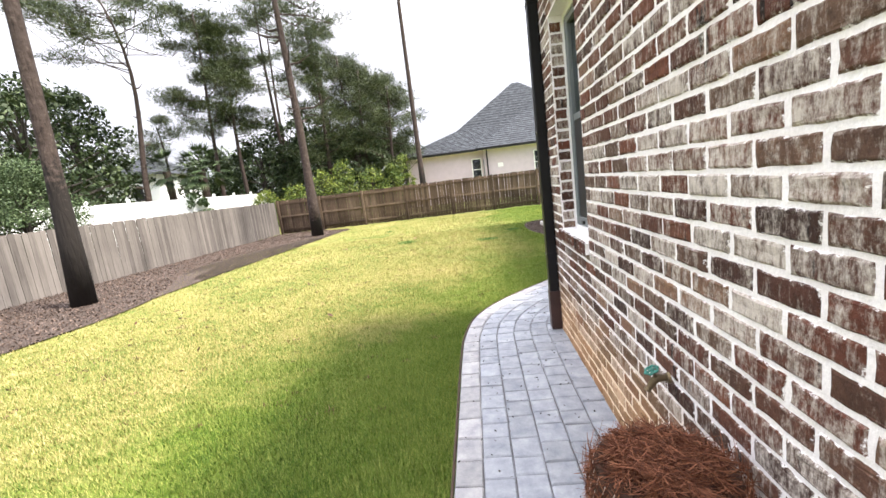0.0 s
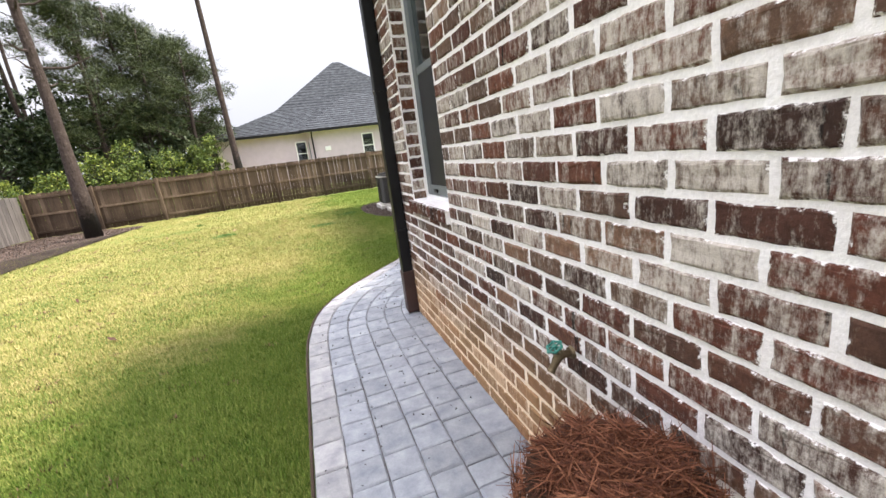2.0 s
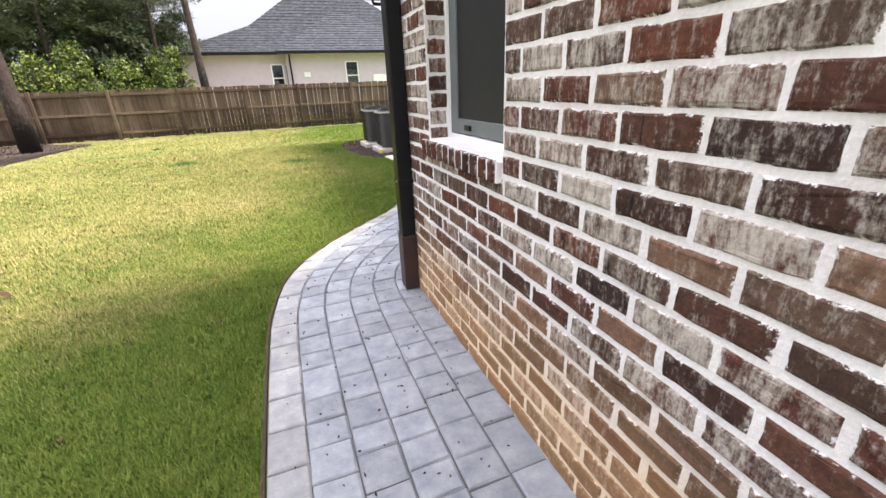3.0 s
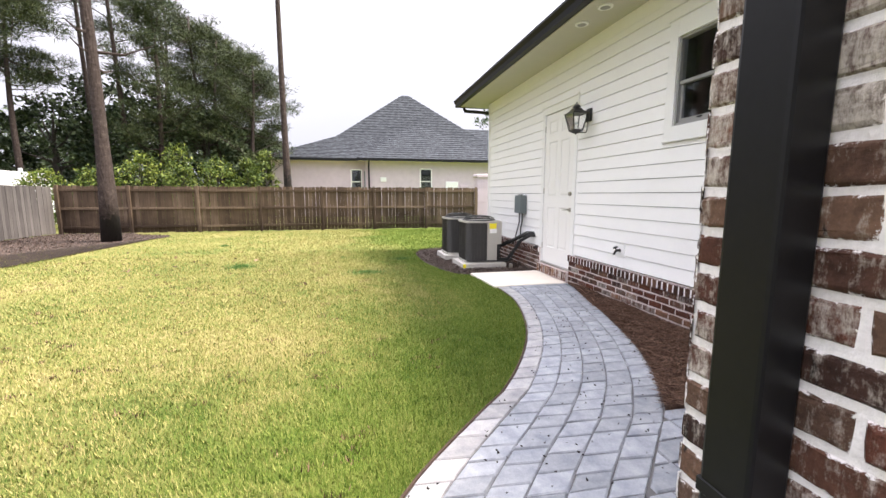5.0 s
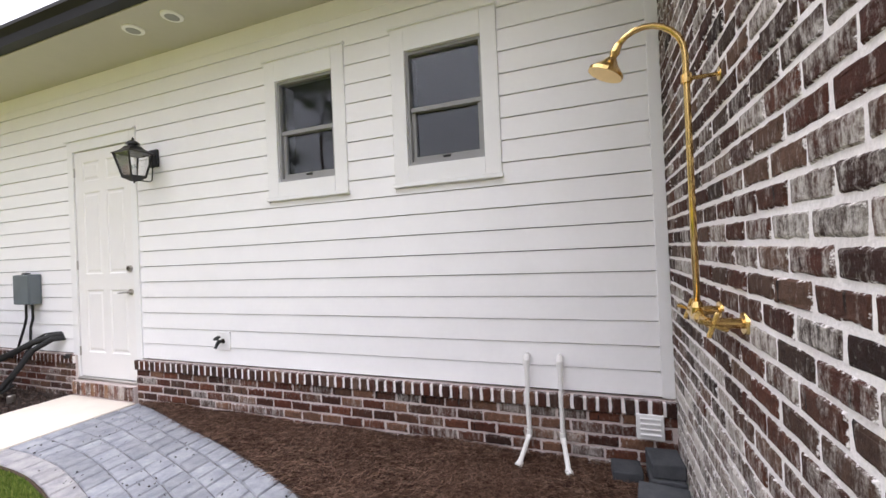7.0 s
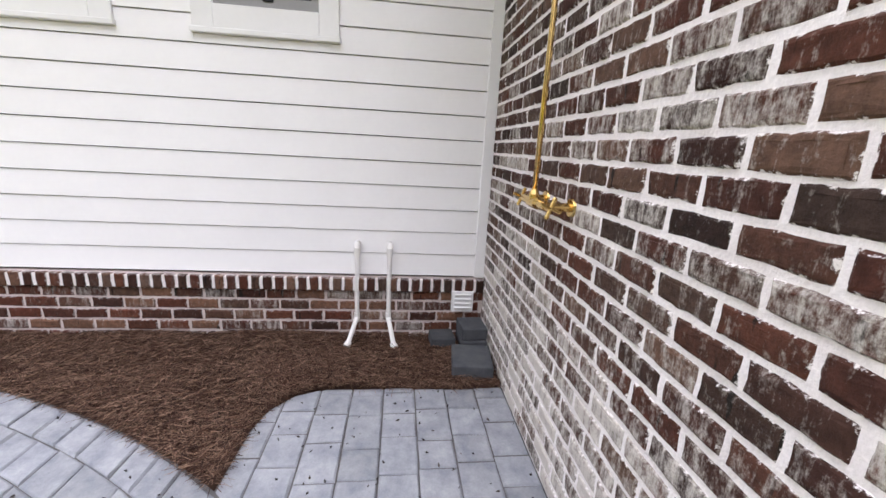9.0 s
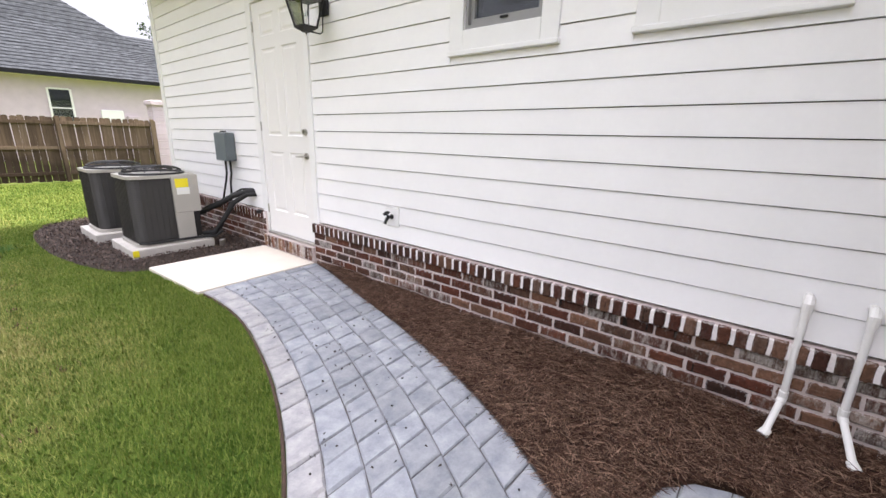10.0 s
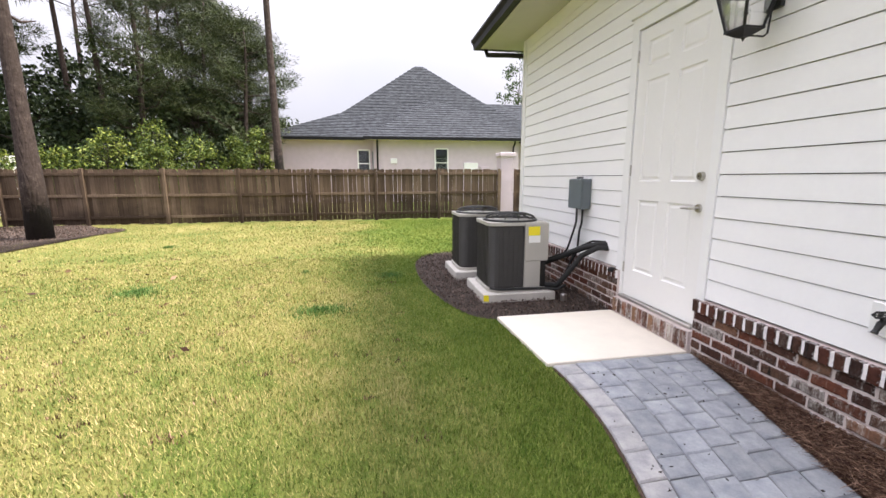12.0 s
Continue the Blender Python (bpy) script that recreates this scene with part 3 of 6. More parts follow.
def brick_meshes(shapes, mat, name="brick"):
    res = []
    for v, f, wear in shapes:
        me = bpy.data.meshes.new(name)
        me.from_pydata(v, [], f)
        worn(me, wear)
        me.materials.append(mat)
        res.append(me)
    return res


def lay(parent, spots, shapes, mat, mat_far, nearest, limit=300, name="brick"):
    """Lays bricks: the limit nearest to a point of the plan as parts, the rest joined."""
    spots = sorted(spots, key=lambda s: (s[0].translation - nearest).length)
    meshes = brick_meshes(shapes, mat, name)
    for m, k in spots[:limit]:
        ob = new(name, meshes[k % len(meshes)])
        ob.parent = parent
        ob.matrix_basis = m
    vs, fs, ws = [], [], []
    for m, k in spots[limit:]:
        v, f, wear = shapes[k % len(shapes)]
        o = len(vs)
        ws += wear
        vs += [tuple(m @ Vector(p)) for p in v]
        fs += [tuple(i + o for i in q) for q in f]
    if vs:
        ob = data_ob("brickwork", vs, fs, mat_far, parent)
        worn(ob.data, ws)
        ob["kind"] = "stuff"


def courses(length, z0, z1, holes, joint, seed, course, brick_l):
    """Centres and lengths of bricks along a wall of that length: (u, z, length)."""
    rg = random.Random(seed)
    res = []
    row = 0
    z = z0
    while z + course <= z1 + 0.001:
        u = -(brick_l * 0.5 if row % 2 else 0) + rg.uniform(-0.01, 0.01)
        while u < length:
            a, b = max(u, 0), min(u + brick_l, length)
            segs = [(a, b)]
            for h0, h1, hz0, hz1 in holes:
                if z + course * 0.5 > hz0 and z + course * 0.5 < hz1:
                    segs = [s for p, q in segs for s in ((p, min(q, h0)), (max(p, h1), q)) if s[1] - s[0] > 0.03]
            for p, q in segs:
                if q - p > 0.035:
                    res.append(((p + q) / 2, z + course / 2, q - p - joint))
            u += brick_l
        z += course
        row += 1
    return res


def brick_wall(parent, origin, along, length, z0, z1, holes, mat, mat_far, nearest, seed, limit=300, depth=0.009, course=COURSE, brick_l=BRICK_L):
    """Bricks on a face that starts at origin and runs along a heading in degrees; the face looks to the right of it minus 90."""
    full = brick_l - 0.013
    shapes = brick_set(full, course - 0.013, depth, 14, seed)
    rg = random.Random(seed)
    spots = []
    base = pose(*origin, 0, 0, along)
    for u, z, l in courses(length, z0, z1, holes, 0.013, seed, course, brick_l):
        m = base @ pose(u, 0.004, z, rg.uniform(-0.5, 0.5), rg.uniform(-0.5, 0.5), rg.uniform(-0.9, 0.9)) @ Matrix.Diagonal((l / full, rg.uniform(0.8, 1.2), rg.uniform(0.96, 1.05), 1))
        spots.append((m, rg.randrange(14)))
    lay(parent, spots, shapes, mat, mat_far, Vector(nearest), limit)


# ---- the house: brick wing and sided wing ----
WIN_A = (-1.395, -0.60, 1.06, 2.75)
bm = bmesh.new()
y0, y1, z0, z1 = WIN_A
for b in ((-9.0, y0, -0.3, 3.6), (y1, 0.0, -0.3, 3.6), (y0, y1, -0.3, z0), (y0, y1, z1, 3.6)):
    add_box(bm, AX, AX + 0.22, b[0], b[1], b[2], b[3])
wall_west = tagged(mesh_ob("wall_west", bm, MORTAR_W), "tumbled brown brick wall smeared with white mortar", "brick wall", kind="structure")
wall_north = tagged(mesh_ob("wall_north", box(AX + 0.22, 0.2, -0.22, 0.0, -0.3, 3.6), MORTAR), "tumbled brown brick wall with heavy white mortar", "brick wall", kind="structure")

W1, W2 = (2.215, 3.015, 1.865, 3.05), (0.985, 1.80, 1.865, 3.05)


def inner(w):
    return (w[0] + 0.115, w[1] - 0.115, w[2] + 0.155, w[3] - 0.175)


bm = bmesh.new()
o1, o2 = inner(W1), inner(W2)
for a, b, c, d in ((0.0, o2[0], 0.0, 3.6), (o2[1], o1[0], 0.0, 3.6), (o1[1], DOOR[0], 0.0, 3.6), (DOOR[1], B_END, 0.0, 3.6),
                   (o2[0], o2[1], 0, o2[2]), (o2[0], o2[1], o2[3], 3.6), (o1[0], o1[1], 0, o1[2]), (o1[0], o1[1], o1[3], 3.6),
                   (DOOR[0], DOOR[1], 0, DOOR[2] - 0.03), (DOOR[0], DOOR[1], DOOR[3], 3.6)):
    add_box(bm, 0.02, 0.2, a, b, c, d)
wall_sided = tagged(mesh_ob("wall_east", bm, LAP_SHADE), "white lap-sided house wall above a brick plinth", "sided wall", kind="structure")
tagged(mesh_ob("wall_back", box(0.2, 9.0, B_END - 0.2, B_END, -0.3, 3.6), SIDING), "plain white far end wall of the house", "wall", kind="structure")
tagged(mesh_ob("wall_south", box(8.8, 9.0, -9.0, B_END - 0.2, -0.3, 3.6), INTERIOR), "plain wall closing the house behind", "wall", kind="structure")
tagged(mesh_ob("wall_close", box(AX, 8.8, -9.2, -9.0, -0.3, 3.6), INTERIOR), "plain wall closing the brick wing", "wall", kind="structure")
bm = add_box(box(AX + 0.22, 0.2, -9.0, -0.22, -0.05, 0.15), 0.2, 8.8, -9.0, B_END - 0.2, -0.05, 0.15)
tagged(mesh_ob("floor", bm, INTERIOR), "plain dim floor inside the house", "floor", kind="structure")
bm = add_box(box(AX + 0.22, 0.2, -9.0, -0.22, 3.3, 3.36), 0.2, 8.8, -9.0, B_END - 0.2, 3.3, 3.36)
tagged(mesh_ob("ceiling", bm, INTERIOR), "plain dim ceiling inside the house", "ceiling", kind="structure")

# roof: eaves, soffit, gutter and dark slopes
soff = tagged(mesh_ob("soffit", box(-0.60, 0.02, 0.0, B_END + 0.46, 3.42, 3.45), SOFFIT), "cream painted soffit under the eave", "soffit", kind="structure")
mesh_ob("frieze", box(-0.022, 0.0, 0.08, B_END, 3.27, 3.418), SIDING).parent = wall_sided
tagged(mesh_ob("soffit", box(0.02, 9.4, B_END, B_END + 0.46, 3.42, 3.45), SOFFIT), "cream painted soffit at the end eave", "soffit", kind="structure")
gut = bmesh.new()
prof = [(-0.60, 3.43), (-0.60, 3.58), (-0.735, 3.58), (-0.735, 3.55), (-0.70, 3.50), (-0.69, 3.43)]
ends = [[gut.verts.new((x, y, z)) for x, z in prof] for y in (0.02, B_END + 0.60)]
for k in range(6):
    gut.faces.new((ends[0][k], ends[0][(k + 1) % 6], ends[1][(k + 1) % 6], ends[1][k]))
gut.faces.new(ends[0][::-1])
gut.faces.new(ends[1])
add_box(gut, -0.60, 9.4, B_END + 0.47, B_END + 0.60, 3.43, 3.58)
bmesh.ops.recalc_face_normals(gut, faces=gut.faces)
gutter = tagged(mesh_ob("gutter", gut, GUTTER), "black metal gutter along the sided wing's eave", "gutter", kind="structure")
part("outlet_elbow", tube([(-0.50, B_END + 0.52, 3.44), (-0.48, B_END + 0.50, 3.34), (-0.2, B_END + 0.25, 3.28), (0.06, B_END + 0.06, 3.22), (0.08, B_END + 0.06, 3.0)], 0.04, 8), GUTTER, gutter)
bm = bmesh.new()
r0 = [bm.verts.new(p) for p in ((-0.72, -9.2, 3.58), (-0.72, B_END + 0.58, 3.58), (9.4, B_END + 0.58, 3.58), (9.4, -9.2, 3.58))]
r1 = [bm.verts.new(p) for p in ((4.3, -9.2, 5.9), (4.3, B_END - 4.4, 5.9))]
bm.faces.new((r0[0], r0[1], r1[1], r1[0]))
bm.faces.new((r0[1], r0[2], r1[1]))
bm.faces.new((r0[2], r0[3], r1[0], r1[1]))
bm.faces.new((r0[0], r1[0], r0[3]))
bm.faces.new(r0[::-1])
bmesh.ops.recalc_face_normals(bm, faces=bm.faces)
tagged(mesh_ob("roof_east", bm, SHINGLE), "dark shingled hip roof of the sided wing", "roof", kind="structure")
bm = bmesh.new()
r0 = [bm.verts.new(p) for p in ((AX - 0.45, -9.2, 3.6), (AX - 0.45, 0.4, 3.6), (1.5, 0.4, 3.6), (1.5, -9.2, 3.6))]
r1 = [bm.verts.new(p) for p in ((-0.4, -9.2, 5.0), (-0.4, -2.0, 5.0))]
bm.faces.new((r0[0], r0[1], r1[1], r1[0]))
bm.faces.new((r0[1], r0[2], r1[1]))
bm.faces.new((r0[2], r0[3], r1[0], r1[1]))
bm.faces.new((r0[0], r1[0], r0[3]))
bm.faces.new(r0[::-1])
bmesh.ops.recalc_face_normals(bm, faces=bm.faces)
tagged(mesh_ob("roof_west", bm, SHINGLE), "dark shingled roof of the brick wing", "roof", kind="structure")

# lap boards
LAP = 0.1525
holes = [(W1[0], W1[1], W1[2], W1[3]), (W2[0], W2[1], W2[2], W2[3]), (DOOR[0] - 0.085, DOOR[1] + 0.10, 0.0, DOOR[3] + 0.13)]
z = 0.443
while z < 3.40:
    segs = [(0.075, B_END - 0.10)]
    zt = min(z + LAP, 3.415)
    for h in holes:
        if zt > h[2] + 0.001 and z < h[3] - 0.001:
            segs = [s for p, q in segs for s in ((p, min(q, h[0])), (max(p, h[1]), q)) if s[1] - s[0] > 0.01]
    # each board stops 6 mm short, baring the dark core as a shadow line
    pieces = [(p, q, z, zt - 0.006) for p, q in segs]
    for h in holes:
        if z < h[2] < zt - 0.012:
            pieces.append((h[0], h[1], z, h[2] - 0.003))
        if z + 0.004 < h[3] + 0.017 < zt - 0.012:
            pieces.append((h[0], h[1], h[3] + 0.019, zt - 0.006))
    for p, q, za, zb in pieces:
        bm = bmesh.new()
        a = [bm.verts.new(v) for v in ((-0.020, p, za), (-0.020, q, za), (-0.012, q, zb), (-0.012, p, zb), (0.018, p, za), (0.018, q, za), (0.018, q, zb), (0.018, p, zb))]
        for f in ((0, 1, 2, 3), (4, 7, 6, 5), (0, 4, 5, 1), (3, 2, 6, 7), (0, 3, 7, 4), (1, 5, 6, 2)):
            bm.faces.new([a[i] for i in f])
        bmesh.ops.recalc_face_normals(bm, faces=bm.faces)
        part("lap_board", bm, SIDING, wall_sided)
    z += LAP
part("corner_board", box(-0.028, 0.019, 0.004, 0.075, 0.435, 3.418, 0.003), TRIM, wall_sided)
part("corner_board", box(-0.028, 0.019, B_END - 0.10, B_END + 0.02, 0.435, 3.418, 0.003), TRIM, wall_sided)


def sash_window(name, w, label):
    """A white-trimmed sash window in the sided wall."""
    top = empty(name, 0, (w[0] + w[1]) / 2, w[2])
    tagged(top, label, "window", kind="structure")
    top.matrix_basis = Matrix.Identity(4)
    o = inner(w)
    part("side_trim", box(-0.034, 0.019, w[0], o[0], w[2] + 0.03, w[3], 0.003), TRIM, top)
    part("side_trim", box(-0.034, 0.019, o[1], w[1], w[2] + 0.03, w[3], 0.003), TRIM, top)
    part("head_trim", box(-0.036, 0.019, o[0], o[1], o[3], w[3], 0.003), TRIM, top)
    part("drip_cap", box(-0.055, 0.019, w[0] - 0.012, w[1] + 0.012, w[3], w[3] + 0.016, 0.002), TRIM, top)
    part("sill_trim", box(-0.036, 0.019, o[0], o[1], w[2] + 0.03, o[2], 0.003), TRIM, top)
    part("window_sill", box(-0.05, 0.019, w[0] - 0.01, w[1] + 0.01, w[2], w[2] + 0.03, 0.004), TRIM, top)
    zm = (o[2] + o[3]) / 2 - 0.01
    fr = bmesh.new()
    for a, b, c, d in ((o[0], o[0] + 0.022, o[2], o[3]), (o[1] - 0.022, o[1], o[2], o[3]), (o[0] + 0.022, o[1] - 0.022, o[3] - 0.022, o[3]), (o[0] + 0.022, o[1] - 0.022, o[2], o[2] + 0.03)):
        add_box(fr, -0.008, 0.07, a, b, c, d)
    part("window_frame", fr, SASH_B, top, "pale grey sash frame")
    part("meeting_rail", box(0.004, 0.06, o[0] + 0.022, o[1] - 0.022, zm - 0.016, zm + 0.018, 0.003), SASH_B, top)
    part("bottom_rail", box(0.02, 0.06, o[0] + 0.022, o[1] - 0.022, o[2] + 0.03, o[2] + 0.07, 0.003), SASH_B, top)
    part("sash_stile", box(0.022, 0.058, o[0] + 0.022, o[0] + 0.05, o[2] + 0.07, zm - 0.016, 0.003), SASH_B, top)
    part("sash_stile", box(0.022, 0.058, o[1] - 0.05, o[1] - 0.022, o[2] + 0.07, zm - 0.016, 0.003), SASH_B, top)
    ym = (o[0] + o[1]) / 2
    part("sash_lock", box(0.008, 0.02, ym - 0.03, ym + 0.03, o[2] + 0.045, o[2] + 0.06, 0.003), BLACKM, top)
    for z0, z1, x in ((o[2] + 0.07, zm - 0.016, 0.045), (zm + 0.018, o[3] - 0.022, 0.03)):
        p = part("pane", box(x, x + 0.006, o[0] + 0.022, o[1] - 0.022, z0, z1), GLASS, top)
        p.visible_shadow = False
    return top


sash_window("window_1", W1, "white-trimmed sash window with dark reflecting panes")
sash_window("window_2", W2, "white-trimmed sash window with dark reflecting panes")

# window of the brick wall
win = tagged(new("window_3"), "grey-framed window with a dark screen in brick", "window", kind="structure")
y0, y1, z0, z1 = WIN_A
bm = bmesh.new()
for a, b, c, d in ((y0, y0 + 0.028, z0, z1), (y1 - 0.028, y1, z0, z1), (y0 + 0.028, y1 - 0.028, z1 - 0.04, z1), (y0 + 0.028, y1 - 0.028, z0, z0 + 0.025)):
    add_box(bm, AX + 0.108, AX + 0.190, a, b, c, d)
part("jamb", bm, TRIM, win, "white outer jamb")
bm = bmesh.new()
for a, b, c, d in ((y0 + 0.028, y0 + 0.11, z0 + 0.025, z1 - 0.05), (y1 - 0.11, y1 - 0.028, z0 + 0.025, z1 - 0.05), (y0 + 0.11, y1 - 0.11, z1 - 0.10, z1 - 0.05), (y0 + 0.11, y1 - 0.11, z0 + 0.03, z0 + 0.10)):
    add_box(bm, AX + 0.114, AX + 0.180, a, b, c, d, 0.003)
part("window_frame", bm, SASH, win, "grey vinyl window frame")
part("meeting_rail", box(AX + 0.120, AX + 0.160, y0 + 0.11, y1 - 0.11, 1.92, 1.97, 0.003), SASH, win)
part("sash_lock", box(AX + 0.100, AX + 0.114, y1 - 0.28, y1 - 0.22, z0 + 0.05, z0 + 0.075, 0.003), BLACKM, win)
part("screen", box(AX + 0.124, AX + 0.126, y0 + 0.11, y1 - 0.11, z0 + 0.10, 1.92), SCREEN, win, "dark insect screen")
p = part("pane", box(AX + 0.145, AX + 0.151, y0 + 0.11, y1 - 0.11, 1.97, z1 - 0.10), GLASS, win)
p.visible_shadow = False
p = part("pane", box(AX + 0.132, AX + 0.138, y0 + 0.11, y1 - 0.11, z0 + 0.10, 1.92), GLASS, win)
p.visible_shadow = False

# door
dx = -0.012
door = tagged(new("door_1"), "white six-panel exterior door, closed", "door", kind="structure")
ya, yb, za, zb = DOOR
part("door_trim", box(-0.032, 0.019, ya - 0.085, ya - 0.004, za - 0.02, zb + 0.12, 0.003), TRIM, door)
part("door_trim", box(-0.032, 0.019, yb + 0.004, yb + 0.10, za - 0.02, zb + 0.12, 0.003), TRIM, door)
part("door_trim", box(-0.034, 0.019, ya - 0.004, yb + 0.004, zb + 0.008, zb + 0.12, 0.003), TRIM, door)
part("drip_cap", box(-0.055, 0.019, ya - 0.10, yb + 0.115, zb + 0.12, zb + 0.136, 0.002), TRIM, door)
w = yb - ya
cols = ((ya + 0.13, ya + w / 2 - 0.055), (ya + w / 2 + 0.055, yb - 0.13))
rows = ((za + 0.26, za + 0.93), (za + 1.10, za + 1.98), (za + 2.10, za + 2.31))
leaf = bmesh.new()
ys = [ya, cols[0][0], cols[0][1], cols[1][0], cols[1][1], yb]
zs = [za, rows[0][0], rows[0][1], rows[1][0], rows[1][1], rows[2][0], rows[2][1], zb]
for i in range(5):
    for k in range(7):
        p, q, u, v = ys[i], ys[i + 1], zs[k], zs[k + 1]
        if i in (1, 3) and k in (1, 3, 5):
            loops = []
            for ins, x in ((0, dx), (0.012, dx + 0.010), (0.028, dx + 0.010), (0.045, dx + 0.003)):
                loops.append([leaf.verts.new(c) for c in ((x, p + ins, u + ins), (x, q - ins, u + ins), (x, q - ins, v - ins), (x, p + ins, v - ins))])
            for a, b in zip(loops, loops[1:]):
                for n in range(4):
                    leaf.faces.new((a[n], a[(n + 1) % 4], b[(n + 1) % 4], b[n]))
            leaf.faces.new(loops[-1])
        else:
            leaf.faces.new([leaf.verts.new(c) for c in ((dx, p, u), (dx, q, u), (dx, q, v), (dx, p, v))])
bmesh.ops.remove_doubles(leaf, verts=leaf.verts, dist=0.0005)
add_box(leaf, dx + 0.012, dx + 0.045, ya, yb, za, zb)
bmesh.ops.recalc_face_normals(leaf, faces=leaf.faces)
part("door_leaf", leaf, DOORW, door)
part("threshold", box(-0.05, 0.10, ya - 0.004, yb + 0.004, za - 0.03, za - 0.004, 0.004), CHROME, door, "metal threshold")
for zz in (za + 0.22, za + 1.15, za + 2.16):
    part("hinge", box(-0.026, dx - 0.001, yb - 0.006, yb + 0.008, zz, zz + 0.10, 0.002), CHROME, door)
hy = ya + 0.07
bolt_p = part("deadbolt", tube([(dx, hy, 1.345), (dx - 0.028, hy, 1.345)], [0.033, 0.027], 16), CHROME, door)
part("keyway", box(dx - 0.031, dx - 0.028, hy - 0.003, hy + 0.003, 1.337, 1.353), BLACKM, bolt_p)
hd = part("door_handle", tube([(dx, hy, 1.105), (dx - 0.015, hy, 1.105)], [0.033, 0.030], 16), CHROME, door, "brushed nickel lever")
part("lever", tube([(dx - 0.015, hy, 1.105), (dx - 0.05, hy, 1.105), (dx - 0.058, hy + 0.03, 1.103), (dx - 0.055, hy + 0.12, 1.098)], [0.012, 0.012, 0.011, 0.007], 10), CHROME, hd)

# slab, plinth
bm = box(-1.235, -0.09, 4.737, 5.77, -0.15, 0.014, 0.006)
for vert in bm.verts:
    if vert.co.x < -1.0 and vert.co.y > 5.5:
        vert.co.x -= 0.055
tagged(mesh_ob("doorstep_slab", bm, CONCRETE), "pale smooth concrete slab before the door", "concrete slab", kind="structure")
plinth = tagged(mesh_ob("plinth", box(-0.052, 0.019, 0.0, DOOR[0] - 0.03, -0.2, 0.425), MORTAR_P), "low brown brick plinth with a header cap", "brick plinth", kind="structure")
plinth_b = tagged(mesh_ob("plinth", box(-0.052, 0.019, DOOR[1] + 0.03, B_END, -0.2, 0.425), MORTAR_P), "low brown brick plinth with a header cap", "brick plinth", kind="structure")
step = tagged(mesh_ob("brick_step", box(-0.085, 0.019, DOOR[0] - 0.03, DOOR[1] + 0.03, -0.2, 0.165), MORTAR_P), "rowlock brick step under the door", "brick step", kind="structure")


# ---- paving ----
def paver_piece(corners, mat, parent, z, rg, name="paver"):
    """A tumbled paver from its plan corners, its top edges rounded off."""
    m = len(corners)
    c = sum((Vector(p) for p in corners), Vector((0, 0))) / m
    lift = rg.uniform(-0.0022, 0.0034)
    tilt = (rg.uniform(-0.012, 0.012), rg.uniform(-0.012, 0.012))
    rings = []
    for grow, zz in ((0.0, -0.05), (0.0, -0.013), (-0.004, -0.005), (-0.013, 0.0)):
        ring = []
        for p in corners:
            d = Vector(p) - c
            q = d * (1 + grow / max(d.length, 0.01)) + Vector((rg.uniform(-0.0028, 0.0028), rg.uniform(-0.0028, 0.0028)))
            ring.append((q.x, q.y, zz + lift + tilt[0] * q.x + tilt[1] * q.y))
        rings.append(ring)
    verts = [v for r in rings for v in r]
    faces = [tuple(range(3 * m, 4 * m))]
    for a in range(3):
        for k in range(m):
            n = (k + 1) % m
            faces.append((a * m + k, a * m + n, a * m + m + n, a * m + m + k))
    me = bpy.data.meshes.new(name)
    me.from_pydata(verts, [], faces)
    me.materials.append(mat)
    ob = new(name, me)
    ob.parent = parent
    ob.location = (c.x, c.y, z)
    return ob


n_bed = len(PATH_LEFT)
path_ob = data_ob("pavement", [(p[0], p[1], -0.007) for p in PATH_LEFT] + [(p[0] + 0.012, p[1], -0.007) for p in PATH_RIGHT], [(i, n_bed + i, n_bed + i + 1, i + 1) for i in range(n_bed - 1)], PAVER_BED)
tagged(path_ob, "curved path of tumbled grey concrete pavers", "paved path", kind="structure")
patio_ob = sheet("pavement", PATIO, -0.0045, PAVER_BED, "small grey paver patio beside the shower wall", "patio")
edge_bm = bmesh.new()
pts = [(x, y, -0.004) for x, y in PATH_LEFT[::3] + np.array((-0.012, 0.0))]
add_tube(edge_bm, pts, 0.009, 6)
tagged(mesh_ob("path_edging", edge_bm, SOIL), "thin brown soil and plastic edging along the path", "edging", kind="structure")


def plan_area(pts):
    return abs(sum(a[0] * b[1] - b[0] * a[1] for a, b in zip(pts, pts[1:] + pts[:1]))) / 2


def clipped(pts, poly, gap):
    """A piece of paving cut to a convex outline (anticlockwise), a joint's width inside it."""
    for a, b in zip(poly, poly[1:] + poly[:1]):
        n = Vector((a[1] - b[1], b[0] - a[0])).normalized()
        side = [n.x * (p[0] - a[0]) + n.y * (p[1] - a[1]) - gap for p in pts]
        out = []
        for p, q, d, e in zip(pts, pts[1:] + pts[:1], side, side[1:] + side[:1]):
            if d >= 0:
                out.append(p)
            if d * e < 0:
                f = d / (d - e)
                out.append((p[0] + (q[0] - p[0]) * f, p[1] + (q[1] - p[1]) * f))
        pts = out
        if len(pts) < 3:
            return []
    return pts


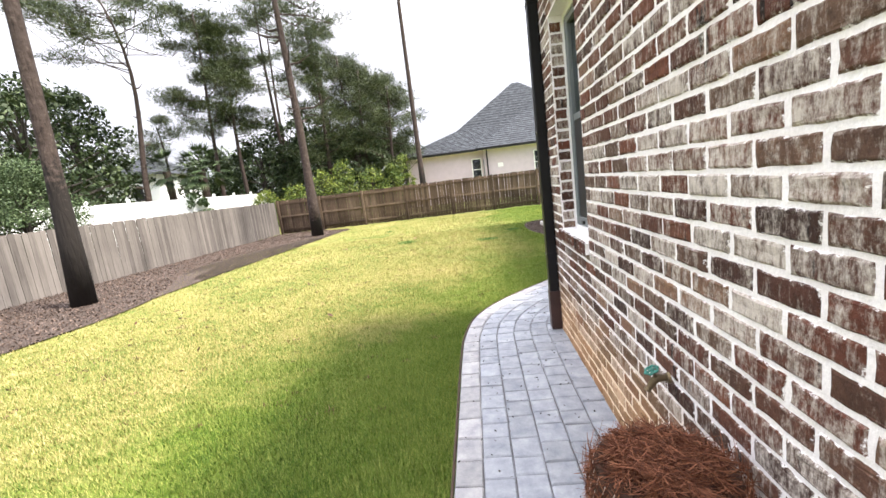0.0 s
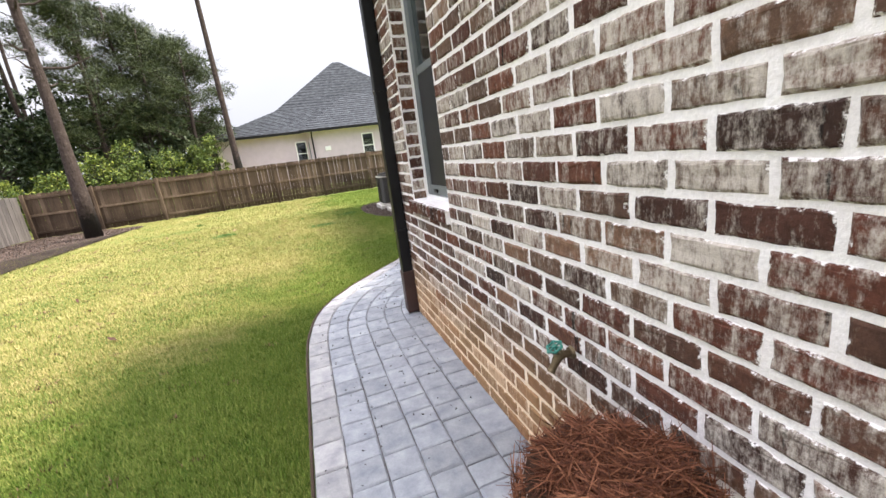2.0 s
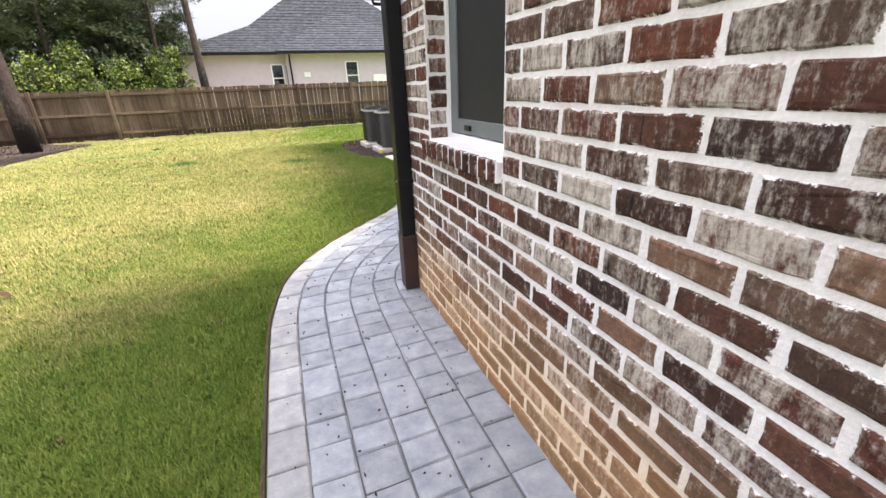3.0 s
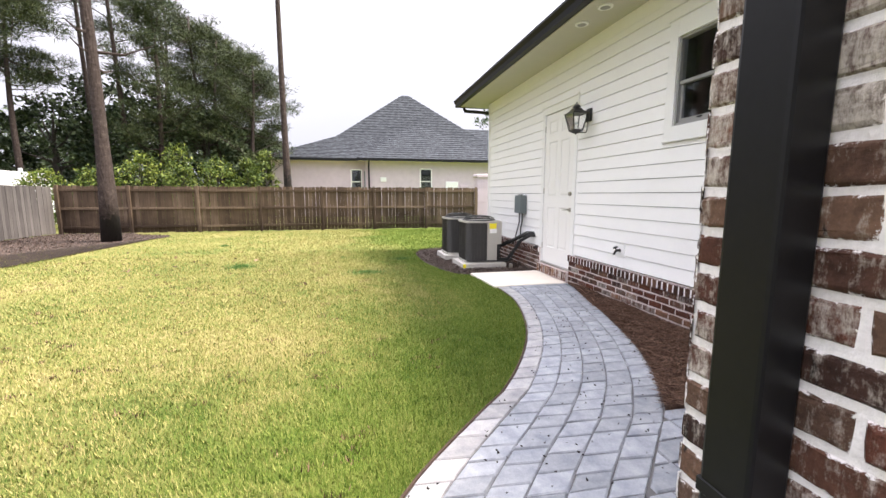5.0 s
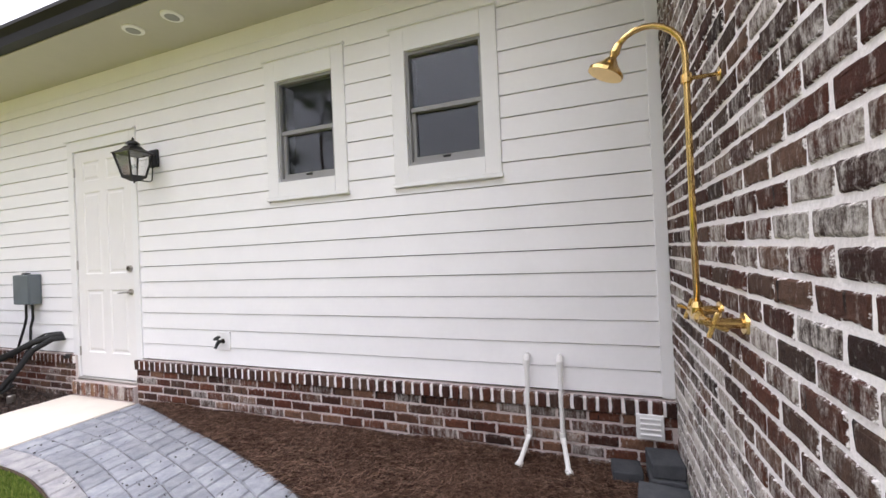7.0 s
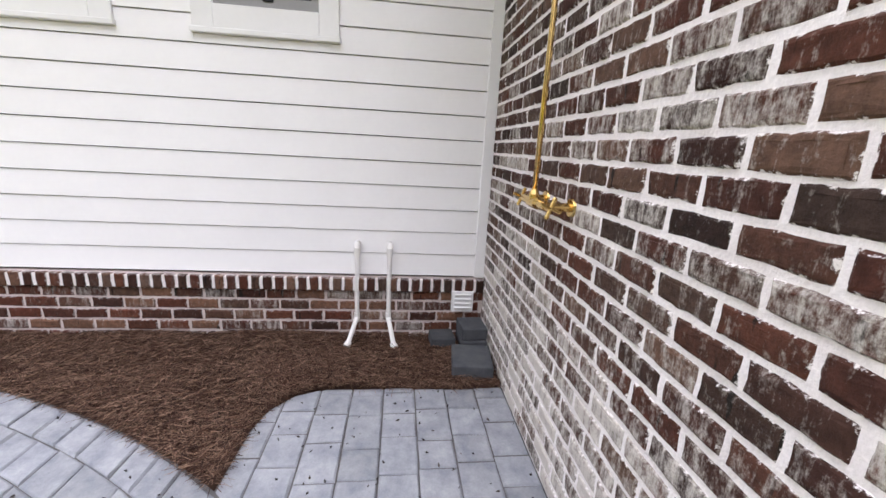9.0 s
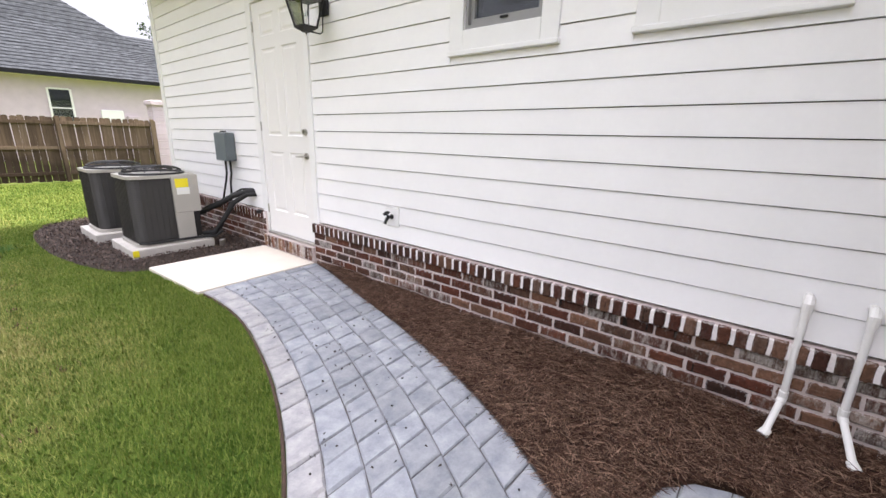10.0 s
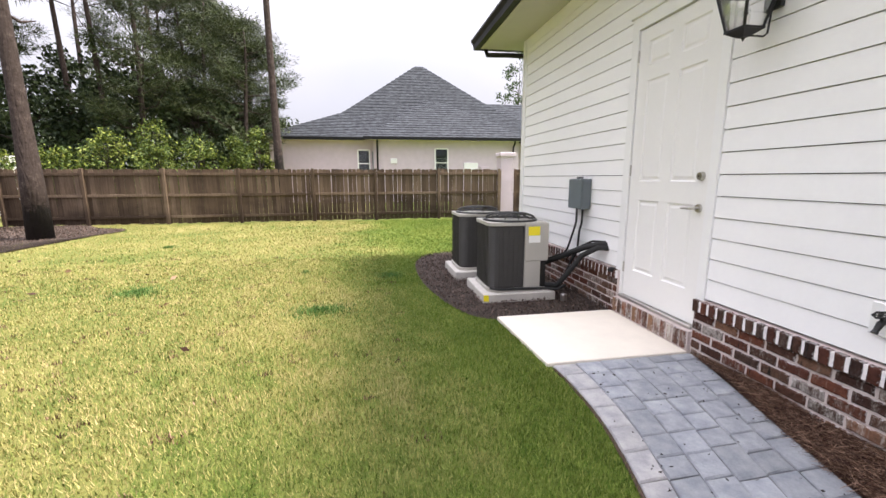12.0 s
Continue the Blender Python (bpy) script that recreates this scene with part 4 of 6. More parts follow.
def lay_path():
    rg = random.Random(7)
    lanes = [0.0, 0.155, 0.325, 0.495, 0.665, 0.835, 1.0]
    mids = (PATH_LEFT + PATH_RIGHT) / 2
    s = np.concatenate([[0], np.cumsum(np.linalg.norm(np.diff(mids, axis=0), axis=1))])

    def at(u, t):
        i = np.interp(t, s, np.arange(len(s)))
        a = np.array([np.interp(i, np.arange(len(s)), PATH_LEFT[:, k]) for k in (0, 1)])
        b = np.array([np.interp(i, np.arange(len(s)), PATH_RIGHT[:, k]) for k in (0, 1)])
        return a + (b - a) * u
    start = 3.2
    for k in range(6):
        t = start + (0.0 if k == 0 else rg.uniform(0, 0.2))
        while t < s[-1] - 0.05:
            l = rg.choice((0.20, 0.21, 0.22)) if k == 0 else rg.choice((0.14, 0.145, 0.17, 0.175, 0.235))
            e = min(t + l, s[-1])
            if s[-1] - e < 0.08:
                e = s[-1]
            gu = 0.002
            c = [at(lanes[k] + gu, t + 0.002), at(lanes[k + 1] - gu, t + 0.002), at(lanes[k + 1] - gu, e - 0.002), at(lanes[k] + gu, e - 0.002)]
            paver_piece([tuple(q) for q in c], PAVER_EDGE if k == 0 else PAVER, path_ob, 0.004, rg)
            t = e
    # the patio
    for i in range(8):
        y = 0.166 * i
        x = AX - (0.0 if i % 2 else 0.11)
        while x < -0.70:
            x2 = x + rg.choice((0.17, 0.2, 0.23))
            cut = clipped([(x + 0.002, y + 0.002), (x2 - 0.002, y + 0.002), (x2 - 0.002, y + 0.164), (x + 0.002, y + 0.164)], PATIO, 0.004)
            if len(cut) > 2 and plan_area(cut) > 0.003:
                paver_piece(cut, PAVER, patio_ob, 0.004, rg)
            x = x2


# ---- fences ----
def fence(name, length, m, heights, mat, rails_out, label, seed, posts):
    top = new(name)
    top.matrix_basis = m
    tagged(top, label, "fence")
    rg = random.Random(seed)
    n = int(length / 0.142)
    shapes = []
    for k in range(6):
        bm = bmesh.new()
        w, h, t = 0.067, 1.78, 0.009
        e = 0.028
        out = [(-w, 0), (w, 0), (w, h - e), (w - e, h), (-w + e, h), (-w, h - e)]
        f = [bm.verts.new((x + rg.uniform(-0.002, 0.002), -t, z)) for x, z in out]
        b = [bm.verts.new((x, t, z)) for x, z in out]
        bm.faces.new(f)
        bm.faces.new(b[::-1])
        for i in range(6):
            bm.faces.new((f[i], b[i], b[(i + 1) % 6], f[(i + 1) % 6]))
        bmesh.ops.recalc_face_normals(bm, faces=bm.faces)
        me = bpy.data.meshes.new("picket")
        bm.to_mesh(me)
        bm.free()
        me.materials.append(mat)
        shapes.append(me)
    for i in range(n):
        ob = new("picket", rg.choice(shapes))
        ob.parent = top
        u = (i + 0.5) * length / n
        ob.matrix_basis = pose(u, rg.uniform(-0.003, 0.003), rg.uniform(-0.018, 0.014), 0, rg.uniform(-0.5, 0.5), rg.uniform(-1.5, 1.5)) @ Matrix.Diagonal((1, 1, heights, 1))
    side = -1 if rails_out else 1
    for p, q in zip(posts, posts[1:]):
        for z in (0.22, 0.93, 1.62):
            a, b = sorted((side * 0.012, side * 0.055))
            part("rail", box(p + 0.05, q - 0.05, a, b, z * heights - 0.045, z * heights + 0.045, 0.004), mat, top)
    for p in posts:
        a, b = sorted((side * 0.014, side * 0.105))
        part("post", box(p - 0.046, p + 0.046, a, b, -0.05, 1.80 * heights, 0.006), mat, top)
    return top


gzf = ground_z(0, FENCE_Y)
fence("wooden_fence", 16.05, pose(FENCE_X, FENCE_Y, gzf + 0.03), 0.985, FENCE_BROWN, True, "brown weathered board fence with dark damp streaks", 3,
      [0.12, 2.40, 4.72, 6.97, 9.34, 11.46, 13.70, 15.95])
fence("wooden_fence", 25.6, pose(FENCE_X, -8.9, gzf + 0.06, 0, 0, 90), 0.95, FENCE_OLD, False, "silver-grey weathered board fence, smooth side out", 4,
      [0.1 + 2.42 * k for k in range(11)])


# ---- neighbour's house beyond the far fence ----
def hip(bm, x0, x1, y0, y1, z, peak_z, ra, rb, kick=None):
    """A hip roof with stepped shingle rows: ra, rb are the ridge's ends in plan."""
    base = [(x0, y0), (x1, y0), (x1, y1), (x0, y1)]
    near = [ra, rb, rb, ra]
    n = max(4, int((peak_z - z) / 0.16))
    prev = None
    for i in range(n):
        for (t, up) in ((i / n, 0.0), ((i + 1) / n, -0.035)):
            zz = z + (peak_z - z) * (np.interp(t, (0, kick[0], 1), (0, kick[1], 1)) if kick else t) + up
            ring = [bm.verts.new((b[0] + (r[0] - b[0]) * t, b[1] + (r[1] - b[1]) * t, zz)) for b, r in zip(base, near)]
            if prev:
                for k in range(4):
                    bm.faces.new((prev[k], prev[(k + 1) % 4], ring[(k + 1) % 4], ring[k]))
            prev = ring
    bm.faces.new(prev)
    return bm


house = tagged(empty("neighbour_house", -1.0, 31.0, -0.15), "white-painted brick house under a charcoal hip roof", "house")
HB = Matrix.Translation((1.0, -31.0, 0.15))


def hpart(name, bm, mat, parent=house, label=""):
    ob = part(name, bm, mat, parent, label)
    if parent == house:
        ob.matrix_basis = HB
    return ob


HY = 27.6
hpart("wall", box(-8.35, -2.25, HY + 0.5, HY + 9, -0.2, 3.62), FARBRICK)
wall_f = hpart("wall", box(-2.25, 6.9, HY, HY + 9, -0.2, 3.62), FARBRICK)
hpart("wall", box(6.9, 14.0, HY + 1.6, HY + 9, -0.2, 3.62), FARBRICK)
bm = hip(bmesh.new(), -8.95, 12.0, HY + 0.05, HY + 10.2, 3.72, 9.15, (0.9, HY + 5.1), (1.4, HY + 5.1), (0.49, 0.33))
hpart("roof", bm, SHINGLE, label="charcoal shingled main roof")
bm = hip(bmesh.new(), -2.75, 7.4, HY - 0.5, HY + 8.0, 3.72, 6.75, (1.75, HY + 3.6), (1.95, HY + 3.6))
hpart("roof", bm, SHINGLE, label="charcoal shingled front hip")
bm = hip(bmesh.new(), 2.2, 15.0, HY + 1.2, HY + 9.4, 3.72, 6.75, (3.5, HY + 5.2), (13.0, HY + 5.2))
hpart("roof", bm, SHINGLE, label="charcoal shingled side wing roof")
bm = bmesh.new()
add_box(bm, -9.02, -2.75, HY - 0.02, HY + 0.12, 3.56, 3.74)
add_box(bm, -2.82, 7.45, HY - 0.6, HY - 0.48, 3.56, 3.74)
add_box(bm, -9.05, -8.93, HY + 0.0, HY + 10.0, 3.56, 3.74)
add_box(bm, -2.82, -2.70, HY - 0.48, HY + 0.1, 3.56, 3.74)
hpart("gutter", bm, GUTTER)
bm = bmesh.new()
add_box(bm, -8.93, -2.7, HY + 0.1, HY + 0.5, 3.58, 3.62)
add_box(bm, -2.7, 7.4, HY - 0.48, HY, 3.58, 3.62)
hpart("soffit", bm, TRIM)
for x, y in ((-8.28, HY + 0.40), (-2.02, HY - 0.08), (6.5, HY - 0.08)):
    hpart("downspout", tube([(x, y - 0.35, 3.55), (x, y - 0.3, 3.4), (x, y - 0.03, 3.2), (x, y - 0.02, 0.0)], 0.055, 6), GUTTER)


def house_window(x0, x1, z0, z1, y):
    wdw = hpart("window", box(x0, x1, y - 0.03, y + 0.03, z0, z1), SCREEN)
    bm = bmesh.new()
    for a, b, c, d in ((x0 - 0.05, x0 + 0.03, z0, z1), (x1 - 0.03, x1 + 0.05, z0, z1), (x0 + 0.03, x1 - 0.03, z1 - 0.05, z1 + 0.03), (x0 + 0.03, x1 - 0.03, z0 - 0.05, z0 + 0.05), (x0 + 0.03, x1 - 0.03, (z0 + z1) / 2 - 0.09, (z0 + z1) / 2 - 0.03)):
        add_box(bm, a, b, y - 0.06, y - 0.031, c, d)
    part("window_frame", bm, TRIM, wdw)
    p = part("pane", box(x0 + 0.03, x1 - 0.03, y - 0.045, y - 0.04, z0 + 0.05, z1 - 0.05), GLASS, wdw)
    p.visible_shadow = False


house_window(-3.18, -2.5, 1.5, 3.02, HY + 0.5)
house_window(1.5, 2.28, 1.5, 3.10, HY)
hpart("vent_cover", box(-1.25, -0.85, HY - 0.05, HY, 2.2, 2.5, 0.01), TRIM)
hpart("utility_box", box(3.3, 4.2, HY - 0.12, HY, 1.6, 2.25, 0.02), TRIM, label="pale utility boxes")
hpart("utility_box", box(4.35, 4.9, HY - 0.14, HY, 1.5, 2.0, 0.02), FARBRICK)
hpart("meter_pipe", tube([(-2.3, HY - 0.05, 2.9), (-2.3, HY - 0.05, 1.0)], 0.035, 6), EBOX)

pillar = tagged(empty("brick_pillar", 2.62, 17.35, gzf), "white-painted brick gate pillar beside the fence", "pillar")
bm = bmesh.new()
for i in range(30):
    j = 0.004 * (i % 2)
    add_box(bm, -0.26 + j, 0.26 - j, -0.26 + j, 0.26 - j, i * 0.075, i * 0.075 + (0.066 if i < 29 else 0.075))
part("shaft", bm, FARBRICK, pillar)
part("cap", box(-0.31, 0.31, -0.31, 0.31, 2.25, 2.40, 0.02), FARBRICK, pillar)
fence("wooden_gate", 3.0, pose(2.95, 17.4, gzf + 0.03), 0.98, FENCE_BROWN, True, "brown board fence beyond the pillar", 9, [0.08, 1.5, 2.9])


# ---- trees ----
def tufts(centers, radii, per, length, width, rg, flat=0.75, up=0.35):
    """Thin pointed blades fanning out of clump centres."""
    c = np.repeat(np.asarray(centers, float), per, axis=0)
    r = np.repeat(np.asarray(radii, float), per)
    n = len(c)
    off = rg.normal(size=(n, 3))
    off /= np.linalg.norm(off, axis=1, keepdims=True) + 1e-9
    off *= (rg.random(n) ** 0.45 * r)[:, None]
    off[:, 2] *= flat
    base = c + off
    d = off / (r[:, None] + 1e-6) + rg.normal(size=(n, 3)) * 0.5
    d[:, 2] += up
    d /= np.linalg.norm(d, axis=1, keepdims=True) + 1e-9
    side = np.cross(d, rg.normal(size=(n, 3)))
    side /= np.linalg.norm(side, axis=1, keepdims=True) + 1e-9
    l = length * rg.uniform(0.6, 1.3, n)[:, None]
    w = width * rg.uniform(0.6, 1.3, n)[:, None]
    return np.stack([base - side * w, base + side * w, base + d * l], 1)


def leaves(centers, radii, per, size, rg, flat=0.8):
    c = np.repeat(np.asarray(centers, float), per, axis=0)
    r = np.repeat(np.asarray(radii, float), per)
    n = len(c)
    off = rg.normal(size=(n, 3))
    off /= np.linalg.norm(off, axis=1, keepdims=True) + 1e-9
    off *= (rg.random(n) ** 0.4 * r)[:, None]
    off[:, 2] *= flat
    p = c + off
    a = rg.normal(size=(n, 3))
    a /= np.linalg.norm(a, axis=1, keepdims=True)
    b = np.cross(a, rg.normal(size=(n, 3)))
    b /= np.linalg.norm(b, axis=1, keepdims=True) + 1e-9
    s = size * rg.uniform(0.6, 1.4, n)[:, None]
    return np.stack([p - a * s, p + b * s * 0.5, p + a * s, p - b * s * 0.5], 1)


def pine(x, y, h, r, first, spread, n_limbs, seed, lean=(0, 0), bark=BARK, name="pine_tree", label="tall pine with a sparse needle crown", per=46, clump=0.75, stubs=0, bend=0.25, z=None, group=""):
    rg = np.random.default_rng(seed)
    gz = ground_z(x, y) if z is None else z
    top = tagged(empty(name, x, y, gz), label, "pine tree", group)
    ts = np.linspace(0, 1, 12)
    ph = rg.uniform(0, 6)
    spine = [(lean[0] * t * h + bend * math.sin(ph + 4 * t) * t, lean[1] * t * h + bend * math.cos(ph + 3 * t) * t, t * h) for t in ts]
    rad = [r * (1.35 if t == 0 else 1.12 if t < 0.1 else 1.0 - 0.78 * t) for t in ts]
    tr = tube(spine, rad, 14)
    part("trunk", tr, bark, top, smooth=True)
    cs, rs = [], []

    def at(t):
        return Vector([np.interp(t, ts, [s[k] for s in spine]) for k in range(3)])
    for i in range(n_limbs):
        t = first + (1 - first) * (i + rg.random()) / n_limbs
        a = rg.uniform(0, 2 * math.pi)
        taper = math.sin(math.pi * min(1, 0.18 + 0.82 * (t - first) / (1 - first + 1e-6)) ** 0.8)
        L = spread * (0.45 + 0.65 * max(taper, 0.1)) * rg.uniform(0.65, 1.2)
        p0 = at(min(t, 0.99))
        dirv = Vector((math.cos(a), math.sin(a), rg.uniform(-0.05, 0.45)))
        p1 = p0 + dirv * L * 0.5 + Vector((0, 0, rg.uniform(-0.2, 0.1) * L))
        p2 = p0 + dirv * L + Vector((0, 0, rg.uniform(0.0, 0.3) * L))
        lr = r * 0.26 * (1.15 - 0.7 * t)
        limbs = bmesh.new()
        add_tube(limbs, [p0, p1, p2], [lr, lr * 0.65, lr * 0.25], 6, False)
        for q in range(int(rg.integers(3, 7))):
            k = rg.uniform(0.4, 1.08)
            c = p0.lerp(p2, k) + Vector((rg.normal() * 0.28 * L * 0.5, rg.normal() * 0.28 * L * 0.5, rg.uniform(-0.05, 0.35)))
            cs.append(tuple(c))
            rs.append(clump * rg.uniform(0.55, 1.15))
            add_tube(limbs, [p0.lerp(p2, k * 0.8), c], [lr * 0.3, lr * 0.12], 4, False)
        part("limb", limbs, bark, top)
    for i in range(stubs):
        t = rg.uniform(0.25, first)
        a = rg.uniform(0, 2 * math.pi)
        p0 = at(t)
        L = rg.uniform(0.5, 1.5)
        d = Vector((math.cos(a), math.sin(a), rg.uniform(-0.2, 0.5)))
        part("dead_limb", tube([p0, p0 + d * L * 0.5, p0 + d * L + Vector((0, 0, 0.25 * L))], [0.05, 0.035, 0.012], 5, False), bark, top)
    if cs:
        array_ob("crown", tufts(cs, rs, int(per * 2.1), 0.30, 0.016, rg, 0.5, 0.3), 3, NEEDLE, top)
    return top


def broadleaf(x, y, h, w, seed, mat, label, name="broadleaf_tree", trunk=0.16, n=70, per=70, size=0.13, low=0.1, cat="tree", lump=(0.14, 0.32)):
    rg = np.random.default_rng(seed)
    gz = ground_z(x, y)
    top = tagged(empty(name, x, y, gz), label, cat)
    tb = bmesh.new()
    add_tube(tb, [(0, 0, 0), (0.1, 0.05, h * 0.3), (0.0, 0.15, h * 0.6), (0.1, 0.1, h * 0.85)], [trunk * 1.3, trunk, trunk * 0.6, trunk * 0.2], 9)
    part("trunk", tb, BARK_DARK, top)
    cs, rs = [], []
    for i in range(n):
        t = rg.uniform(low, 1)
        prof = math.sin(math.pi * (0.15 + 0.8 * t)) ** 0.7
        a = rg.uniform(0, 2 * math.pi)
        q = w * prof * math.sqrt(rg.uniform(0.12, 1.1))
        c = (q * math.cos(a), q * math.sin(a), h * t)
        cs.append(c)
        rs.append(w * rg.uniform(*lump))
        if i % 3 == 0:
            part("limb", tube([(0, 0.1, h * min(t, 0.85) * 0.75), (c[0] * 0.5, c[1] * 0.5, h * t * 0.85), c], [trunk * 0.3, trunk * 0.18, 0.012], 5, False), BARK_DARK, top)
    array_ob("crown", leaves(cs, rs, per, size, rg), 4, mat, top)
    return top


def palm(x, y, h, seed):
    rg = np.random.default_rng(seed)
    top = tagged(empty("palm_tree", x, y, ground_z(x, y)), "cabbage palm with a grey-green fan crown", "palm tree")
    tb = bmesh.new()
    zs = np.linspace(0, h, 16)
    add_tube(tb, [(0.05 * math.sin(z), 0, z) for z in zs], [0.2 + 0.03 * (i % 2) for i in range(16)], 10)
    part("trunk", tb, BARK, top)
    v = []
    for i in range(48):
        a, el = rg.uniform(0, 6.28), rg.uniform(-0.7, 1.2)
        L = rg.uniform(0.9, 1.3)
        d = Vector((math.cos(a) * math.cos(el), math.sin(a) * math.cos(el), math.sin(el)))
        hub = Vector((0, 0, h)) + d * L
        s = d.cross(Vector((0, 0, 1))).normalized()
        for k in np.linspace(-1.25, 1.25, 15):
            e = (d * math.cos(k) + s * math.sin(k)).normalized()
            tip = hub + e * rg.uniform(0.65, 0.95) - Vector((0, 0, 0.22))
            wv = e.cross(Vector((0.2, 0.1, 1))).normalized() * 0.055
            v += [tuple(hub - wv), tuple(hub + wv), tuple(tip)]
        wv = s * 0.014
        v += [(0, 0, h), tuple(hub + wv), tuple(hub - wv)]
    array_ob("crown", v, 3, LEAF_PALE, top)
    return top


pine(-11.35, 3.3, 15.0, 0.165, 0.66, 3.0, 18, 11, lean=(0.03, 0.0), bark=BARK_CHAR, label="tall pine with a fire-blackened foot, in mulch", stubs=1, bend=0.1)
pine(-10.35, 13.4, 17.0, 0.195, 0.52, 2.6, 26, 12, lean=(0.0, 0.0), bark=bark_material("damp_footed_bark", 0.8), label="tall old pine with broken limbs by the fence", stubs=9, bend=0.2)
pine(-6.2, 20.5, 24.0, 0.16, 0.86, 1.8, 8, 13, lean=(-0.012, 0.0), bark=bark_material("scorched_bark", 2.6), label="slender bare pine trunk with a blackened foot", bend=0.1)
pine(-21.7, 18.0, 13.5, 0.2, 0.72, 4.4, 24, 14, per=80, lean=(-0.05, 0.02), label="leaning pine with an open flat crown", bend=0.9, stubs=6)
pine(-19.7, 22.0, 14.0, 0.16, 0.42, 2.2, 30, 15, label="pine with a dense dark crown", clump=0.8, per=80)
pine(-18.6, 23.0, 13.0, 0.16, 0.46, 2.0, 28, 16, label="pine with a dense dark crown", clump=0.8, per=80)
pine(-25.0, 24.0, 8.0, 0.16, 0.7, 1.8, 10, 17, label="small pine with a round crown")
WOODS = "pines of the far woods"
for i, (x, y, h) in enumerate(((-15.5, 26, 17), (-13.4, 25, 13.0), (-12.2, 28, 12.0), (-10.9, 27, 10.6), (-9.8, 30, 10.2), (-17.5, 27, 18), (-14.6, 30, 15), (-8.9, 26, 9.0), (-12.6, 33, 13), (-19.0, 31, 18), (-16.2, 34, 17), (-11.3, 36, 11.5))):
    pine(x, y, h, 0.17, 0.55 if x < -14 else 0.30, 2.2, 13 if x < -14 else 27, 30 + i, label="tall dark pine of the woods behind the fence", group=WOODS, per=60, clump=0.8)
broadleaf(-24.0, 14.0, 8.6, 3.6, 50, LEAF_DARK, "large dark magnolia beyond the grey fence", n=110, trunk=0.3)
broadleaf(-27.0, 8.0, 8.0, 3.4, 51, LEAF_DARK, "dark evergreen tree beyond the grey fence", n=100, trunk=0.28)
broadleaf(-26.0, 18.5, 9.2, 3.2, 58, LEAF_DARK, "tall dark magnolia beyond the grey fence", n=110, trunk=0.28)
broadleaf(-31.0, 17.0, 10.5, 3.8, 59, LEAF_DARK, "tall dark magnolia beyond the grey fence", n=110, trunk=0.3)
broadleaf(-19.0, 26.0, 6.5, 3.0, 52, LEAF_DARK, "dark oak behind the palms", n=90, trunk=0.22)
broadleaf(-23.0, 27.0, 6.0, 2.8, 53, LEAF_DARK, "dark oak behind the palms", n=80, trunk=0.22)
broadleaf(-15.5, 6.0, 3.5, 1.45, 54, LEAF_PALE, "grey-green shrubby tree beyond the grey fence", n=150, per=230, trunk=0.1, size=0.032)
broadleaf(-15.6, 4.0, 3.9, 1.6, 56, LEAF_PALE, "grey-green shrubby tree beyond the grey fence", n=150, per=230, trunk=0.1, size=0.032)
broadleaf(-15.7, 1.8, 4.2, 1.7, 55, LEAF_PALE, "grey-green shrubby tree beyond the grey fence", n=150, per=230, trunk=0.1, size=0.034)
broadleaf(-17.5, 15.5, 2.7, 1.0, 63, LEAF_PALE, "thin young tree beyond the grey fence", n=30, trunk=0.05, size=0.09)
for i, (x, y, h, w) in enumerate(((-15.0, 27, 7.6, 3.0), (-11.5, 26.5, 6.0, 2.7), (-9.6, 31, 5.8, 2.4), (-18, 29, 8.2, 3.2), (-8.4, 40, 5.5, 2.2), (-6.4, 44, 5.0, 2.2))):
    broadleaf(x, y, h, w, 70 + i, LEAF_DARK, "dark leafy understorey tree of the woods", n=80, trunk=0.15)
for i, (x, y, h, w) in enumerate(((-13.6, 19.2, 2.5, 1.0), (-12.2, 19.6, 3.2, 1.0), (-10.7, 20.0, 2.7, 0.9), (-9.3, 20.2, 3.0, 1.0), (-8.3, 22.0, 3.2, 0.7), (-15.6, 19.4, 2.4, 0.9), (-7.9, 24.0, 3.8, 0.7), (-11.4, 21.5, 3.8, 0.9))):
    broadleaf(x, y, h, w, 80 + i, LEAF_LIME, "lime-green bush behind the brown fence", name="bush", n=90, per=40, trunk=0.04, size=0.055, cat="bush", lump=(0.12, 0.5))
broadleaf(13.5, 46.0, 14.5, 2.6, 95, LEAF_PALE, "thin open tree far behind the roofs", n=40, per=36, trunk=0.15, low=0.45)
palm(-19.3, 19.6, 4.2, 1)
palm(-21.8, 20.0, 4.4, 2)
rgw = np.random.default_rng(5)
cs = [(x, y, z) for x, y, z in zip(rgw.uniform(-75, -13, 420), rgw.uniform(42, 62, 420), rgw.uniform(0.5, 8.5, 420))] + [(x, y, z) for x, y, z in zip(rgw.uniform(-60, -40, 260), rgw.uniform(-30, 50, 260), rgw.uniform(0.5, 8.5, 260))]
tagged(array_ob("far_woods", leaves(cs, [1.9] * len(cs), 60, 0.3, rgw), 4, LEAF_DARK), "dark far belt of mixed woods", "woods", kind="stuff")

